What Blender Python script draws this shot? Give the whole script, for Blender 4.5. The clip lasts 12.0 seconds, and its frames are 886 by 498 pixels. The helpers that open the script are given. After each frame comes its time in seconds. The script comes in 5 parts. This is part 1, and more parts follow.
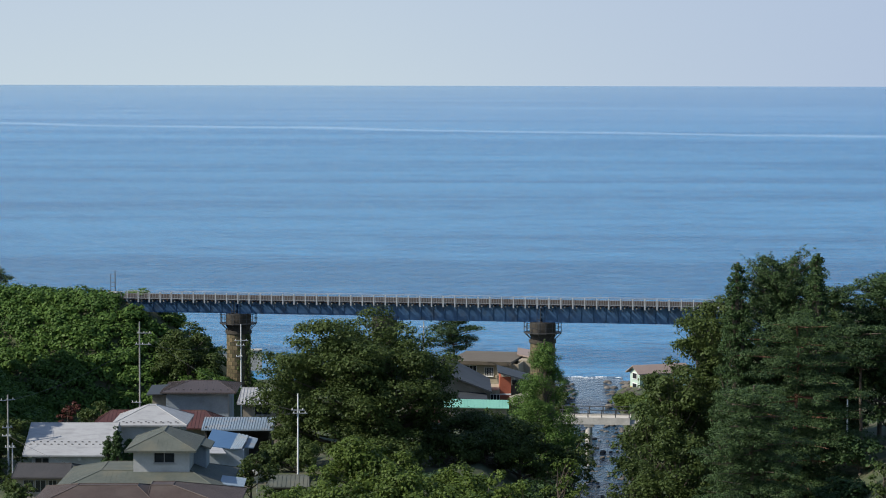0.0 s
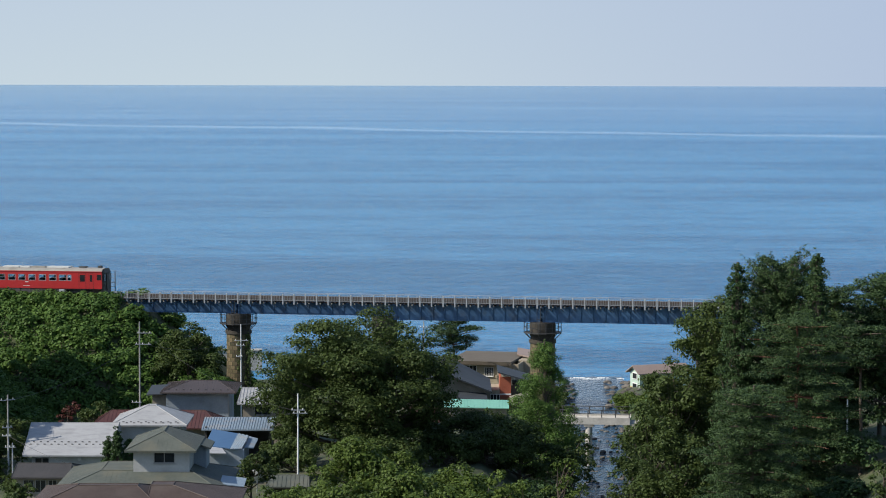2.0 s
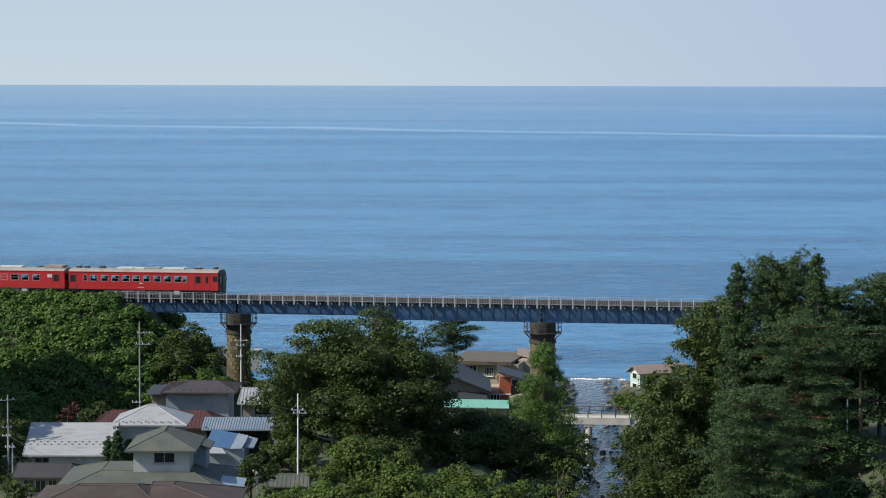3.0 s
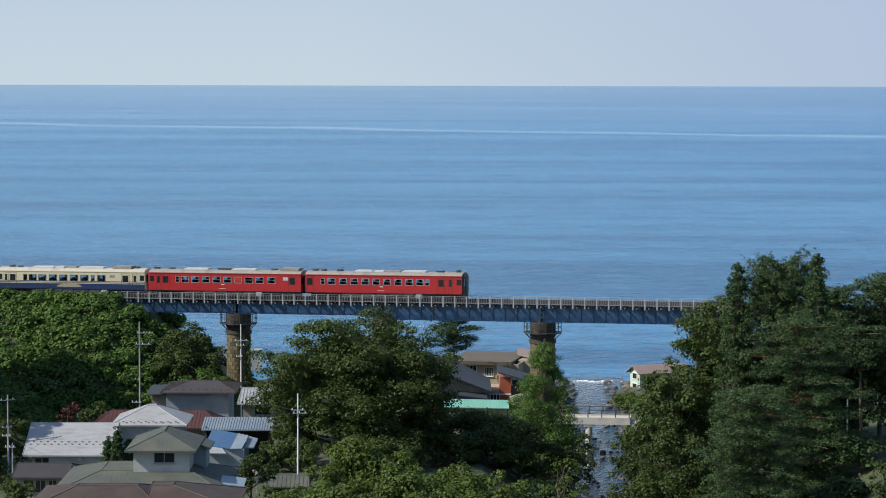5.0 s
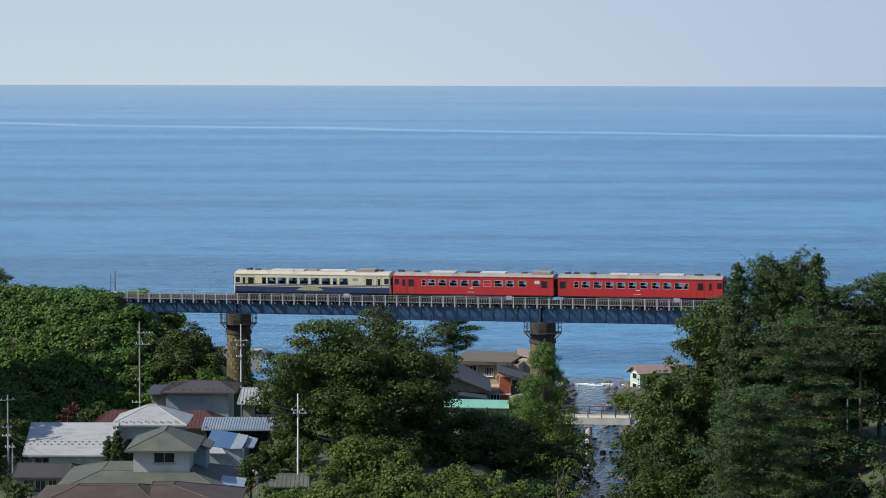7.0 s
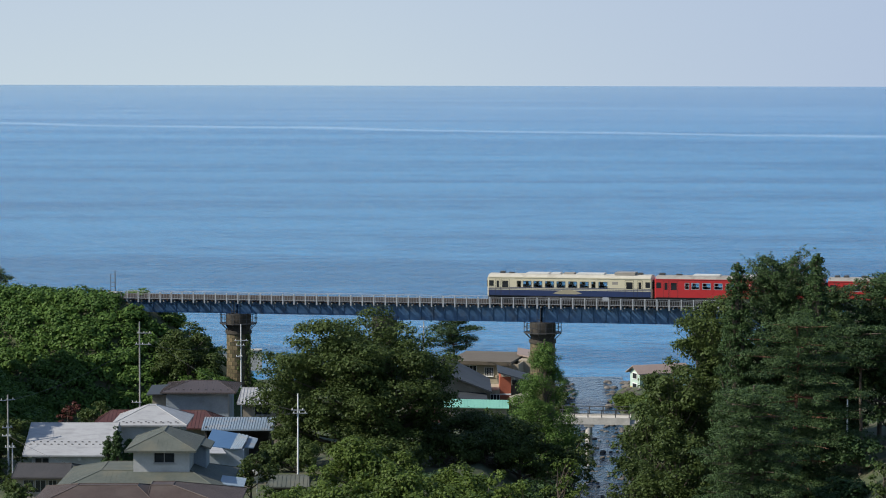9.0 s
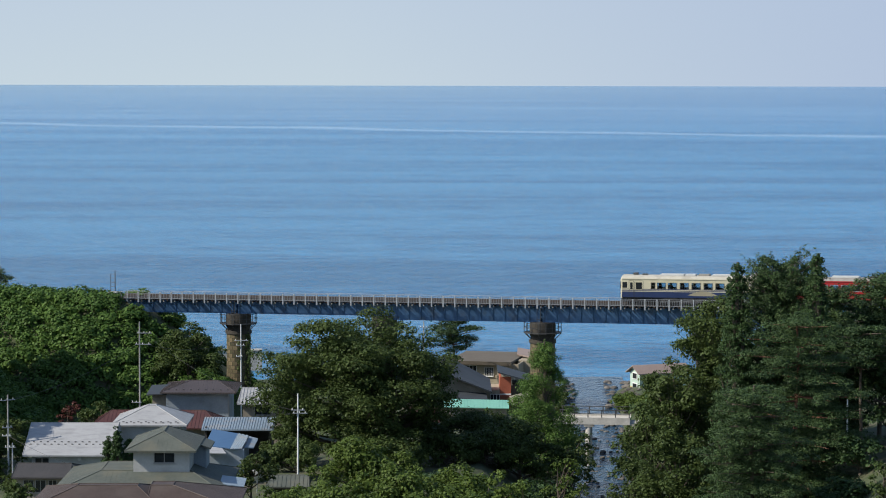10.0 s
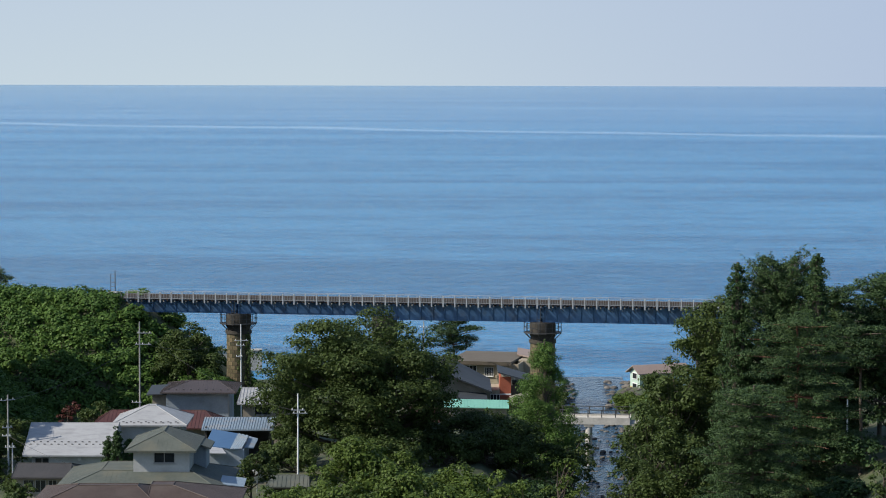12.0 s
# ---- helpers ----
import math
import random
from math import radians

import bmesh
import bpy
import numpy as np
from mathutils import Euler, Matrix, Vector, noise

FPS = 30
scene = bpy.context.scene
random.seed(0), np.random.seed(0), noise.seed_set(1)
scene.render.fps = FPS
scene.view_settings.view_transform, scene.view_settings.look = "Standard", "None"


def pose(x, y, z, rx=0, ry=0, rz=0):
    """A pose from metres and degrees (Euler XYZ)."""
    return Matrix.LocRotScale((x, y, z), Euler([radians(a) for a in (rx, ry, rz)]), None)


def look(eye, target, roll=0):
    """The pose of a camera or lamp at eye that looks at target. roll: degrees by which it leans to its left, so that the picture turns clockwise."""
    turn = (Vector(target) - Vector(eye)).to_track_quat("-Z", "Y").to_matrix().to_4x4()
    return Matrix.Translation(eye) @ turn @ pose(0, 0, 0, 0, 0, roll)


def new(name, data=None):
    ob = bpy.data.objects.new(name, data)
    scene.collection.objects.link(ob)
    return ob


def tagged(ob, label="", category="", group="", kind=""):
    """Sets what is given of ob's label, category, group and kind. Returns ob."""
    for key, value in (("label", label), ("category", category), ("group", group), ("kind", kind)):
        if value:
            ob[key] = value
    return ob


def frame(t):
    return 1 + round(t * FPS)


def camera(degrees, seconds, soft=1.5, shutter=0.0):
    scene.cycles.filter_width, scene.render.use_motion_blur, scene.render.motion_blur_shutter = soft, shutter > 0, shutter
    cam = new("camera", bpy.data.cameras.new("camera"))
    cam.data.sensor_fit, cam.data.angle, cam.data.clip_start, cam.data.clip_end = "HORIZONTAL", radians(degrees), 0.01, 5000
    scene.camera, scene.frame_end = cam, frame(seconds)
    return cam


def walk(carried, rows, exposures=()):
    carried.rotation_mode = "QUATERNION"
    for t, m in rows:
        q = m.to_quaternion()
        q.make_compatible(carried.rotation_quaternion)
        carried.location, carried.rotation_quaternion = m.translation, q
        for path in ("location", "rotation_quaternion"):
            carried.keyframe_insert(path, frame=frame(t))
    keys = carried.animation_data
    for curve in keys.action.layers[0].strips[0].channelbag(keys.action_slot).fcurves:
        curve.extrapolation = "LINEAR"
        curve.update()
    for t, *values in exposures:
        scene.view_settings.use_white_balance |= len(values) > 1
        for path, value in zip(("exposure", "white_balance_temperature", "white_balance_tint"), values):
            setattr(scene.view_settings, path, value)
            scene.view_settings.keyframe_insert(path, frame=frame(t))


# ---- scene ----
cam = camera(18.55, 12.0, soft=1.0, shutter=0.15)
EYE = (0.0, 0.0, 50.0)
STAND = look(EYE, (0.0, 334.0, 50.0 - 334.0 * math.tan(radians(4.028))), 0.13)
walk(cam, [(0.0, STAND), (12.0, STAND)])

# ---- daylight ----
SUN_AZ, SUN_EL = 74.0, 40.0          # degrees to the left of the way back to the camera, and above the horizon
to_sun = Vector((-math.sin(radians(SUN_AZ)) * math.cos(radians(SUN_EL)),
                 -math.cos(radians(SUN_AZ)) * math.cos(radians(SUN_EL)), math.sin(radians(SUN_EL))))
world = bpy.data.worlds.new("world")
scene.world = world
world.use_nodes = True
wn = world.node_tree.nodes
sky = wn.new("ShaderNodeTexSky")
sky.sky_type, sky.sun_disc = "NISHITA", False
sky.sun_elevation, sky.sun_rotation = radians(SUN_EL), math.atan2(to_sun.x, to_sun.y)
sky.altitude, sky.air_density, sky.dust_density, sky.ozone_density = 0, 1.0, 0.6, 2.0
wn["Background"].inputs["Strength"].default_value = 0.115
world.node_tree.links.new(sky.outputs["Color"], wn["Background"].inputs["Color"])
sun = new("sun", bpy.data.lights.new("sun", "SUN"))
sun.data.energy, sun.data.angle, sun.data.color = 4.2, radians(0.5), (1.0, 0.93, 0.82)
sun.matrix_world = look(to_sun * 300, (0, 0, 0))
scene.view_settings.exposure = 0.40


# ---- materials ----
def shade(name, low, high, rough=0.7, metal=0.0, grain=6.0, patch=0.5, bump=0.15, stretch=(1, 1, 1), island=0.0, piece=0.0, dirt=None, gloss=0.5):
    """A surface between two colours: patches and grain in metres, stains, relief; island or piece: change from leaf to leaf or piece to piece."""
    m = bpy.data.materials.new(name)
    m.use_nodes = True
    n, l = m.node_tree.nodes, m.node_tree.links
    b = n["Principled BSDF"]
    tc, mp = n.new("ShaderNodeTexCoord"), n.new("ShaderNodeMapping")
    mp.inputs["Scale"].default_value = stretch
    l.new(tc.outputs["Object"], mp.inputs["Vector"])
    fine, wide = n.new("ShaderNodeTexNoise"), n.new("ShaderNodeTexNoise")
    for t, s, d in ((fine, grain, 6), (wide, patch, 4)):
        t.inputs["Scale"].default_value, t.inputs["Detail"].default_value = s, d
        l.new(mp.outputs["Vector"], t.inputs["Vector"])
    add = n.new("ShaderNodeMath")
    add.operation = "MULTIPLY_ADD"
    add.inputs[1].default_value = 0.45
    l.new(fine.outputs["Fac"], add.inputs[0])
    half = n.new("ShaderNodeMath")
    half.operation = "MULTIPLY"
    half.inputs[1].default_value = 0.55
    l.new(wide.outputs["Fac"], half.inputs[0])
    l.new(half.outputs[0], add.inputs[2])
    fac = add.outputs[0]
    if island or piece:
        r = n.new("ShaderNodeNewGeometry").outputs["Random Per Island"] if island else n.new("ShaderNodeObjectInfo").outputs["Random"]
        mixr = n.new("ShaderNodeMix")
        mixr.inputs["Factor"].default_value = island or piece
        l.new(fac, mixr.inputs["A"])
        l.new(r, mixr.inputs["B"])
        fac = mixr.outputs["Result"]
    ramp = n.new("ShaderNodeValToRGB")
    ramp.color_ramp.elements[0].position, ramp.color_ramp.elements[1].position = 0.28, 0.72
    ramp.color_ramp.elements[0].color, ramp.color_ramp.elements[1].color = (*low, 1), (*high, 1)
    l.new(fac, ramp.inputs["Fac"])
    out = ramp.outputs["Color"]
    if dirt:
        colour, size, amount = dirt
        st = n.new("ShaderNodeTexNoise")
        st.inputs["Scale"].default_value, st.inputs["Detail"].default_value = size, 8
        l.new(mp.outputs["Vector"], st.inputs["Vector"])
        lim = n.new("ShaderNodeMapRange")
        lim.inputs["From Min"].default_value, lim.inputs["From Max"].default_value, lim.inputs["To Max"].default_value = 0.5, 0.68, amount
        l.new(st.outputs["Fac"], lim.inputs["Value"])
        mx = n.new("ShaderNodeMix")
        mx.data_type = "RGBA"
        l.new(lim.outputs["Result"], mx.inputs["Factor"])
        l.new(out, mx.inputs[6])
        mx.inputs[7].default_value = (*colour, 1)
        out = mx.outputs[2]
    l.new(out, b.inputs["Base Color"])
    b.inputs["Roughness"].default_value, b.inputs["Metallic"].default_value = rough, metal
    b.inputs["Specular IOR Level"].default_value = gloss
    if bump:
        bp = n.new("ShaderNodeBump")
        bp.inputs["Strength"].default_value, bp.inputs["Distance"].default_value = bump, 0.05
        l.new(fine.outputs["Fac"], bp.inputs["Height"])
        l.new(bp.outputs["Normal"], b.inputs["Normal"])
    return m


def leaf_shade(name, low, high, through_light=0.25):
    """Leaves: colour from leaf to leaf and from bough to bough, light coming through."""
    m = shade(name, low, high, rough=0.6, grain=0.35, patch=0.12, bump=0, island=0.3, gloss=0.2)
    n, l = m.node_tree.nodes, m.node_tree.links
    b = n["Principled BSDF"]
    tr, mx = n.new("ShaderNodeBsdfTranslucent"), n.new("ShaderNodeMixShader")
    l.new(b.inputs["Base Color"].links[0].from_socket, tr.inputs["Color"])
    mx.inputs["Fac"].default_value = through_light
    l.new(b.outputs[0], mx.inputs[1])
    l.new(tr.outputs[0], mx.inputs[2])
    l.new(mx.outputs[0], n["Material Output"].inputs["Surface"])
    return m


def glass_shade(name, tint=(0.8, 0.9, 0.92)):
    m = bpy.data.materials.new(name)
    m.use_nodes = True
    b = m.node_tree.nodes["Principled BSDF"]
    b.inputs["Base Color"].default_value = (*tint, 1)
    b.inputs["Transmission Weight"].default_value, b.inputs["Roughness"].default_value, b.inputs["IOR"].default_value = 1.0, 0.02, 1.05
    return m


def water_shade(name, deep, light, rough, waves, streak, calm=None, slick=None):
    """Water: sky sheen of slicks and ripples painted pale over deep blue, with ripples and swell in the relief."""
    m = bpy.data.materials.new(name)
    m.use_nodes = True
    n, l = m.node_tree.nodes, m.node_tree.links
    b = n["Principled BSDF"]
    tc = n.new("ShaderNodeTexCoord")

    def noise_at(sx, sy, detail, scale=1.0, distort=0.0):
        mp, t = n.new("ShaderNodeMapping"), n.new("ShaderNodeTexNoise")
        mp.inputs["Scale"].default_value = (sx, sy, 1)
        t.inputs["Scale"].default_value, t.inputs["Detail"].default_value, t.inputs["Distortion"].default_value = scale, detail, distort
        l.new(tc.outputs["Object"], mp.inputs["Vector"])
        l.new(mp.outputs["Vector"], t.inputs["Vector"])
        return t.outputs["Fac"]

    def blend(a, b, share):
        mb = n.new("ShaderNodeMix")
        mb.inputs["Factor"].default_value = share
        l.new(a, mb.inputs["A"])
        l.new(b, mb.inputs["B"])
        return mb.outputs["Result"]

    # streaks put wave and slick reflections into the base colour, and drive the gusts
    streaks = noise_at(streak[0], streak[1], 5, distort=0.6)
    streaks = blend(streaks, noise_at(streak[0] * 5, streak[1] * 4, 4, distort=0.4), 0.4)
    streaks = blend(streaks, noise_at(streak[0] * 60, streak[1] * 32, 3), 0.36)
    ramp = n.new("ShaderNodeValToRGB")
    ramp.color_ramp.elements[0].position, ramp.color_ramp.elements[1].position = 0.43, 0.57
    ramp.color_ramp.elements[0].color, ramp.color_ramp.elements[1].color = (*deep, 1), (*light, 1)
    l.new(streaks, ramp.inputs["Fac"])
    out = ramp.outputs["Color"]
    if slick:                                           # one long pale current line, its smooth-water sheen painted as colour
        far, lean, half = slick
        sp = n.new("ShaderNodeSeparateXYZ")
        l.new(tc.outputs["Object"], sp.inputs[0])
        steps = [("MULTIPLY_ADD", sp.outputs["X"], lean, sp.outputs["Y"]), ("MULTIPLY_ADD", noise_at(0.006, 0.004, 3), 150.0, None), ("SUBTRACT", None, far + 75, None), ("ABSOLUTE", None, None, None)]
        last = None
        for op, a, c, d in steps:
            q = n.new("ShaderNodeMath")
            q.operation = op
            l.new(a or last, q.inputs[0])
            if c is not None:
                q.inputs[1].default_value = c
            if op == "MULTIPLY_ADD":
                l.new(d or last, q.inputs[2])
            last = q.outputs[0]
        mr2, mx = n.new("ShaderNodeMapRange"), n.new("ShaderNodeMix")
        mr2.interpolation_type = "SMOOTHSTEP"
        for key, value in zip(("From Min", "From Max", "To Min", "To Max"), (0, half, 0.8, 0)):
            mr2.inputs[key].default_value = value
        l.new(last, mr2.inputs["Value"])
        mx.data_type = "RGBA"
        l.new(mr2.outputs["Result"], mx.inputs["Factor"])
        l.new(out, mx.inputs[6])
        mx.inputs[7].default_value = (0.20, 0.36, 0.52, 1)
        out = mx.outputs[2]
    l.new(out, b.inputs["Base Color"])
    b.inputs["IOR"].default_value, b.inputs["Roughness"].default_value = 1.333, rough
    if calm:                                            # smaller waves far out
        sep, mr = n.new("ShaderNodeSeparateXYZ"), n.new("ShaderNodeMapRange")
        l.new(tc.outputs["Object"], sep.inputs[0])
        l.new(sep.outputs["Y"], mr.inputs["Value"])
        for key, value in zip(("From Min", "From Max", "To Min", "To Max"), calm):
            mr.inputs[key].default_value = value
        mr.interpolation_type = "SMOOTHERSTEP"
        calm_fac = mr.outputs["Result"]
    total = None
    for sx, sy, detail, strength, dist in waves:
        bp = n.new("ShaderNodeBump")
        bp.inputs["Strength"].default_value, bp.inputs["Distance"].default_value = strength, dist
        l.new(noise_at(sx, sy, detail, distort=0.4), bp.inputs["Height"])
        if calm:
            gust, rough_at = n.new("ShaderNodeMapRange"), n.new("ShaderNodeMath")
            for key, value in zip(("From Min", "From Max", "To Min", "To Max"), (0.43, 0.57, 1.2, 0.74)):
                gust.inputs[key].default_value = value
            l.new(streaks, gust.inputs["Value"])
            rough_at.operation = "MULTIPLY"
            l.new(calm_fac, rough_at.inputs[0])
            l.new(gust.outputs["Result"], rough_at.inputs[1])
            l.new(rough_at.outputs[0], bp.inputs["Strength"])
        if total:
            l.new(total, bp.inputs["Normal"])
        total = bp.outputs["Normal"]
    l.new(total, b.inputs["Normal"])
    return m


SEA = water_shade("sea_water", (0.013, 0.132, 0.295), (0.048, 0.215, 0.405), 0.20,
                  [(0.30, 1.0, 4, 1.0, 2.4), (0.05, 0.12, 2, 0.6, 1.8)], (0.0010, 0.009), calm=(420, 2600, 1.0, 0.20), slick=(1880, 0.5, 42))
RIVER = water_shade("river_water", (0.010, 0.035, 0.065), (0.02, 0.06, 0.105), 0.12,
                    [(1.6, 1.0, 4, 1.0, 0.5), (0.5, 0.4, 2, 0.8, 0.8)], (0.3, 0.1))
FOAM = shade("foam", (0.55, 0.6, 0.62), (0.82, 0.84, 0.84), 0.9, grain=3, patch=0.8, bump=0.5)
GROUND = shade("earth_and_weeds", (0.02, 0.035, 0.012), (0.07, 0.085, 0.035), 0.95, grain=1.2, patch=0.12, bump=0.6, dirt=((0.11, 0.09, 0.06), 0.3, 0.6))
LEAF_BROAD = leaf_shade("broad_leaves", (0.026, 0.048, 0.013), (0.092, 0.130, 0.034), 0.3)
LEAF_BRIGHT = leaf_shade("bright_leaves", (0.036, 0.066, 0.011), (0.118, 0.168, 0.032))
LEAF_VINE = leaf_shade("vine_leaves", (0.024, 0.066, 0.012), (0.120, 0.205, 0.042))
LEAF_FEATHER = leaf_shade("feathery_leaves", (0.040, 0.090, 0.018), (0.12, 0.205, 0.045))
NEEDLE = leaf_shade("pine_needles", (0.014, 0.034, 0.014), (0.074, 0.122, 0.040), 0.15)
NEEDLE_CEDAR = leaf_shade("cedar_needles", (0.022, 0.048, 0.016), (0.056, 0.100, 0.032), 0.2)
LEAF_RED = leaf_shade("maroon_leaves", (0.06, 0.026, 0.02), (0.14, 0.05, 0.04))
BARK = shade("grey_bark", (0.05, 0.04, 0.03), (0.13, 0.105, 0.08), 0.95, grain=9, patch=1.5, bump=0.6, stretch=(1, 1, 0.25))
BARK_RED = shade("red_pine_bark", (0.09, 0.04, 0.025), (0.22, 0.11, 0.07), 0.95, grain=7, patch=1.0, bump=0.6, stretch=(1, 1, 0.4))
STEEL_BLUE = shade("blue_girder_paint", (0.035, 0.095, 0.20), (0.055, 0.14, 0.27), 0.5, grain=4, patch=0.4, bump=0.05, dirt=((0.05, 0.045, 0.04), 0.9, 0.4))
STEEL_GREY = shade("galvanised_steel", (0.27, 0.30, 0.33), (0.40, 0.43, 0.46), 0.55, 0.3, grain=8, patch=1.0, bump=0.05, dirt=((0.17, 0.15, 0.14), 1.3, 0.4))
STEEL_DARK = shade("dark_steel", (0.03, 0.032, 0.035), (0.07, 0.07, 0.07), 0.6, 0.2, grain=8, patch=1, bump=0.05)
TIMBER = shade("weathered_sleeper", (0.035, 0.026, 0.022), (0.075, 0.055, 0.046), 0.9, grain=5, patch=0.8, bump=0.4)
STONE = shade("yellow_brown_stone", (0.06, 0.052, 0.032), (0.20, 0.155, 0.09), 0.95, grain=5, patch=0.7, bump=0.5, piece=0.4, dirt=((0.045, 0.06, 0.022), 0.5, 0.9))
MORTAR = shade("dark_joint", (0.03, 0.027, 0.022), (0.07, 0.06, 0.05), 0.95, grain=6, bump=0.3)
CONCRETE = shade("weathered_concrete", (0.26, 0.25, 0.22), (0.45, 0.43, 0.39), 0.9, grain=4, patch=0.5, bump=0.2, dirt=((0.14, 0.13, 0.11), 0.6, 0.6))
PALE_POLE = shade("pole_concrete", (0.24, 0.24, 0.22), (0.36, 0.36, 0.34), 0.85, grain=5, patch=0.6, bump=0.1)
RED = shade("vermilion_paint", (0.32, 0.018, 0.021), (0.39, 0.026, 0.028), 0.35, grain=3, patch=0.3, bump=0.0, dirt=((0.22, 0.02, 0.02), 0.5, 0.35))
CREAM = shade("cream_paint", (0.46, 0.425, 0.30), (0.55, 0.51, 0.37), 0.4, grain=3, patch=0.3, bump=0.0, dirt=((0.35, 0.31, 0.22), 0.5, 0.35))
NAVY = shade("navy_paint", (0.014, 0.026, 0.075), (0.022, 0.038, 0.105), 0.35, grain=3, patch=0.4, bump=0)
ROOF_CREAM = shade("car_roof_pale", (0.36, 0.34, 0.28), (0.46, 0.44, 0.37), 0.7, grain=2, patch=0.5, bump=0.05, dirt=((0.24, 0.22, 0.18), 0.8, 0.6))
ROOF_GREY = shade("car_roof_grey", (0.20, 0.19, 0.17), (0.30, 0.28, 0.25), 0.7, grain=2, patch=0.5, bump=0.05, dirt=((0.14, 0.12, 0.1), 0.8, 0.6))
VENT_WHITE = shade("cooler_white", (0.42, 0.42, 0.40), (0.55, 0.55, 0.53), 0.5, grain=3, bump=0.03)
BLACK = shade("black_rubber", (0.012, 0.012, 0.013), (0.03, 0.03, 0.03), 0.6, grain=6, bump=0.05)
SEAT_BLUE = shade("seat_cloth", (0.03, 0.045, 0.07), (0.06, 0.08, 0.12), 0.9, grain=9, bump=0.1)
PALE_BLIND = shade("pale_blind", (0.40, 0.42, 0.42), (0.5, 0.52, 0.52), 0.8, grain=5, bump=0.05)
GLASS = glass_shade("window_glass")


# ---- helpers for shapes ----
def part(name, bm, material, parent=None, label=""):
    me = bpy.data.meshes.new(name)
    bm.to_mesh(me)
    bm.free()
    me.materials.append(material)
    ob = new(name, me)
    ob.parent = parent
    return tagged(ob, label)


def thing(name, label, category, at=(0, 0, 0), turn=0.0, group="", kind=""):
    ob = new(name)
    ob.empty_display_size = 0.3
    ob.matrix_world = pose(*at, 0, 0, turn)
    return tagged(ob, label, category, group, kind)


def box(bm, x0, x1, y0, y1, z0, z1):
    v = [bm.verts.new(c) for c in ((x0, y0, z0), (x1, y0, z0), (x1, y1, z0), (x0, y1, z0), (x0, y0, z1), (x1, y0, z1), (x1, y1, z1), (x0, y1, z1))]
    for f in ((3, 2, 1, 0), (4, 5, 6, 7), (0, 1, 5, 4), (1, 2, 6, 5), (2, 3, 7, 6), (3, 0, 4, 7)):
        bm.faces.new([v[i] for i in f])
    return bm


def boxes(*rows):
    bm = bmesh.new()
    for r in rows:
        box(bm, *r)
    return bm


def rod(bm, a, b, ra, rb=None, n=8):
    """A tapered round bar from a to b."""
    a, b = Vector(a), Vector(b)
    rb = ra if rb is None else rb
    q = (b - a).to_track_quat("Z", "Y").to_matrix()
    rings = []
    for c, r in ((a, ra), (b, rb)):
        rings.append([bm.verts.new(c + q @ Vector((r * math.cos(2 * math.pi * i / n), r * math.sin(2 * math.pi * i / n), 0))) for i in range(n)])
    for i in range(n):
        bm.faces.new((rings[0][i], rings[0][(i + 1) % n], rings[1][(i + 1) % n], rings[1][i]))
    bm.faces.new(rings[0][::-1])
    bm.faces.new(rings[1])
    return bm


def tube(bm, pts, r, n=4):
    """A round bar through points."""
    rings = []
    for i, p in enumerate(pts):
        d = Vector(pts[min(i + 1, len(pts) - 1)]) - Vector(pts[max(i - 1, 0)])
        q = d.to_track_quat("Z", "Y").to_matrix()
        rings.append([bm.verts.new(Vector(p) + q @ Vector((r * math.cos(2 * math.pi * k / n), r * math.sin(2 * math.pi * k / n), 0))) for k in range(n)])
    for a, b in zip(rings, rings[1:]):
        for k in range(n):
            bm.faces.new((a[k], a[(k + 1) % n], b[(k + 1) % n], b[k]))
    bm.faces.new(rings[0][::-1])
    bm.faces.new(rings[-1])
    return bm


def slab(bm, top, thick):
    """A sheet from a polygon seen from above, with its thickness below it."""
    up = [bm.verts.new(p) for p in top]
    dn = [bm.verts.new((p[0], p[1], p[2] - thick)) for p in top]
    bm.faces.new(up)
    bm.faces.new(dn[::-1])
    for i in range(len(up)):
        j = (i + 1) % len(up)
        bm.faces.new((up[i], dn[i], dn[j], up[j]))
    return bm


def quads(name, verts, material, parent=None, label=""):
    """One mesh from many loose four-cornered leaves."""
    n = len(verts) // 4
    me = bpy.data.meshes.new(name)
    me.vertices.add(4 * n)
    me.vertices.foreach_set("co", np.asarray(verts, np.float32).ravel())
    me.loops.add(4 * n)
    me.loops.foreach_set("vertex_index", np.arange(4 * n, dtype=np.int32))
    me.polygons.add(n)
    me.polygons.foreach_set("loop_start", np.arange(0, 4 * n, 4, dtype=np.int32))
    me.update(calc_edges=True)
    me.materials.append(material)
    ob = new(name, me)
    ob.parent = parent
    return tagged(ob, label)


# ---- the land ----
TRACK_AT, TRACK_TURN, RAIL_Z = Vector((18.70, 334.2)), 14.76, 19.74
AX = Vector((math.cos(radians(TRACK_TURN)), -math.sin(radians(TRACK_TURN))))
GRADE = 0.0100
TRACK = pose(TRACK_AT.x, TRACK_AT.y, RAIL_Z, 0, -math.degrees(math.atan(GRADE)), -TRACK_TURN)      # x along the line, y to the sea, z up from the rail head
FALL_Y = (-60, 0, 30, 90, 150, 200, 230, 262, 300, 330, 345, 360, 400, 414, 424, 450)
FALL_Z = (49, 47.4, 41, 26, 16, 12.8, 10.7, 8.4, 7.0, 5.2, 3.8, 2.8, 1.8, 0.6, -0.5, -3.0)


def river_x(y):
    return 18.4 + (y - 304) * 0.036


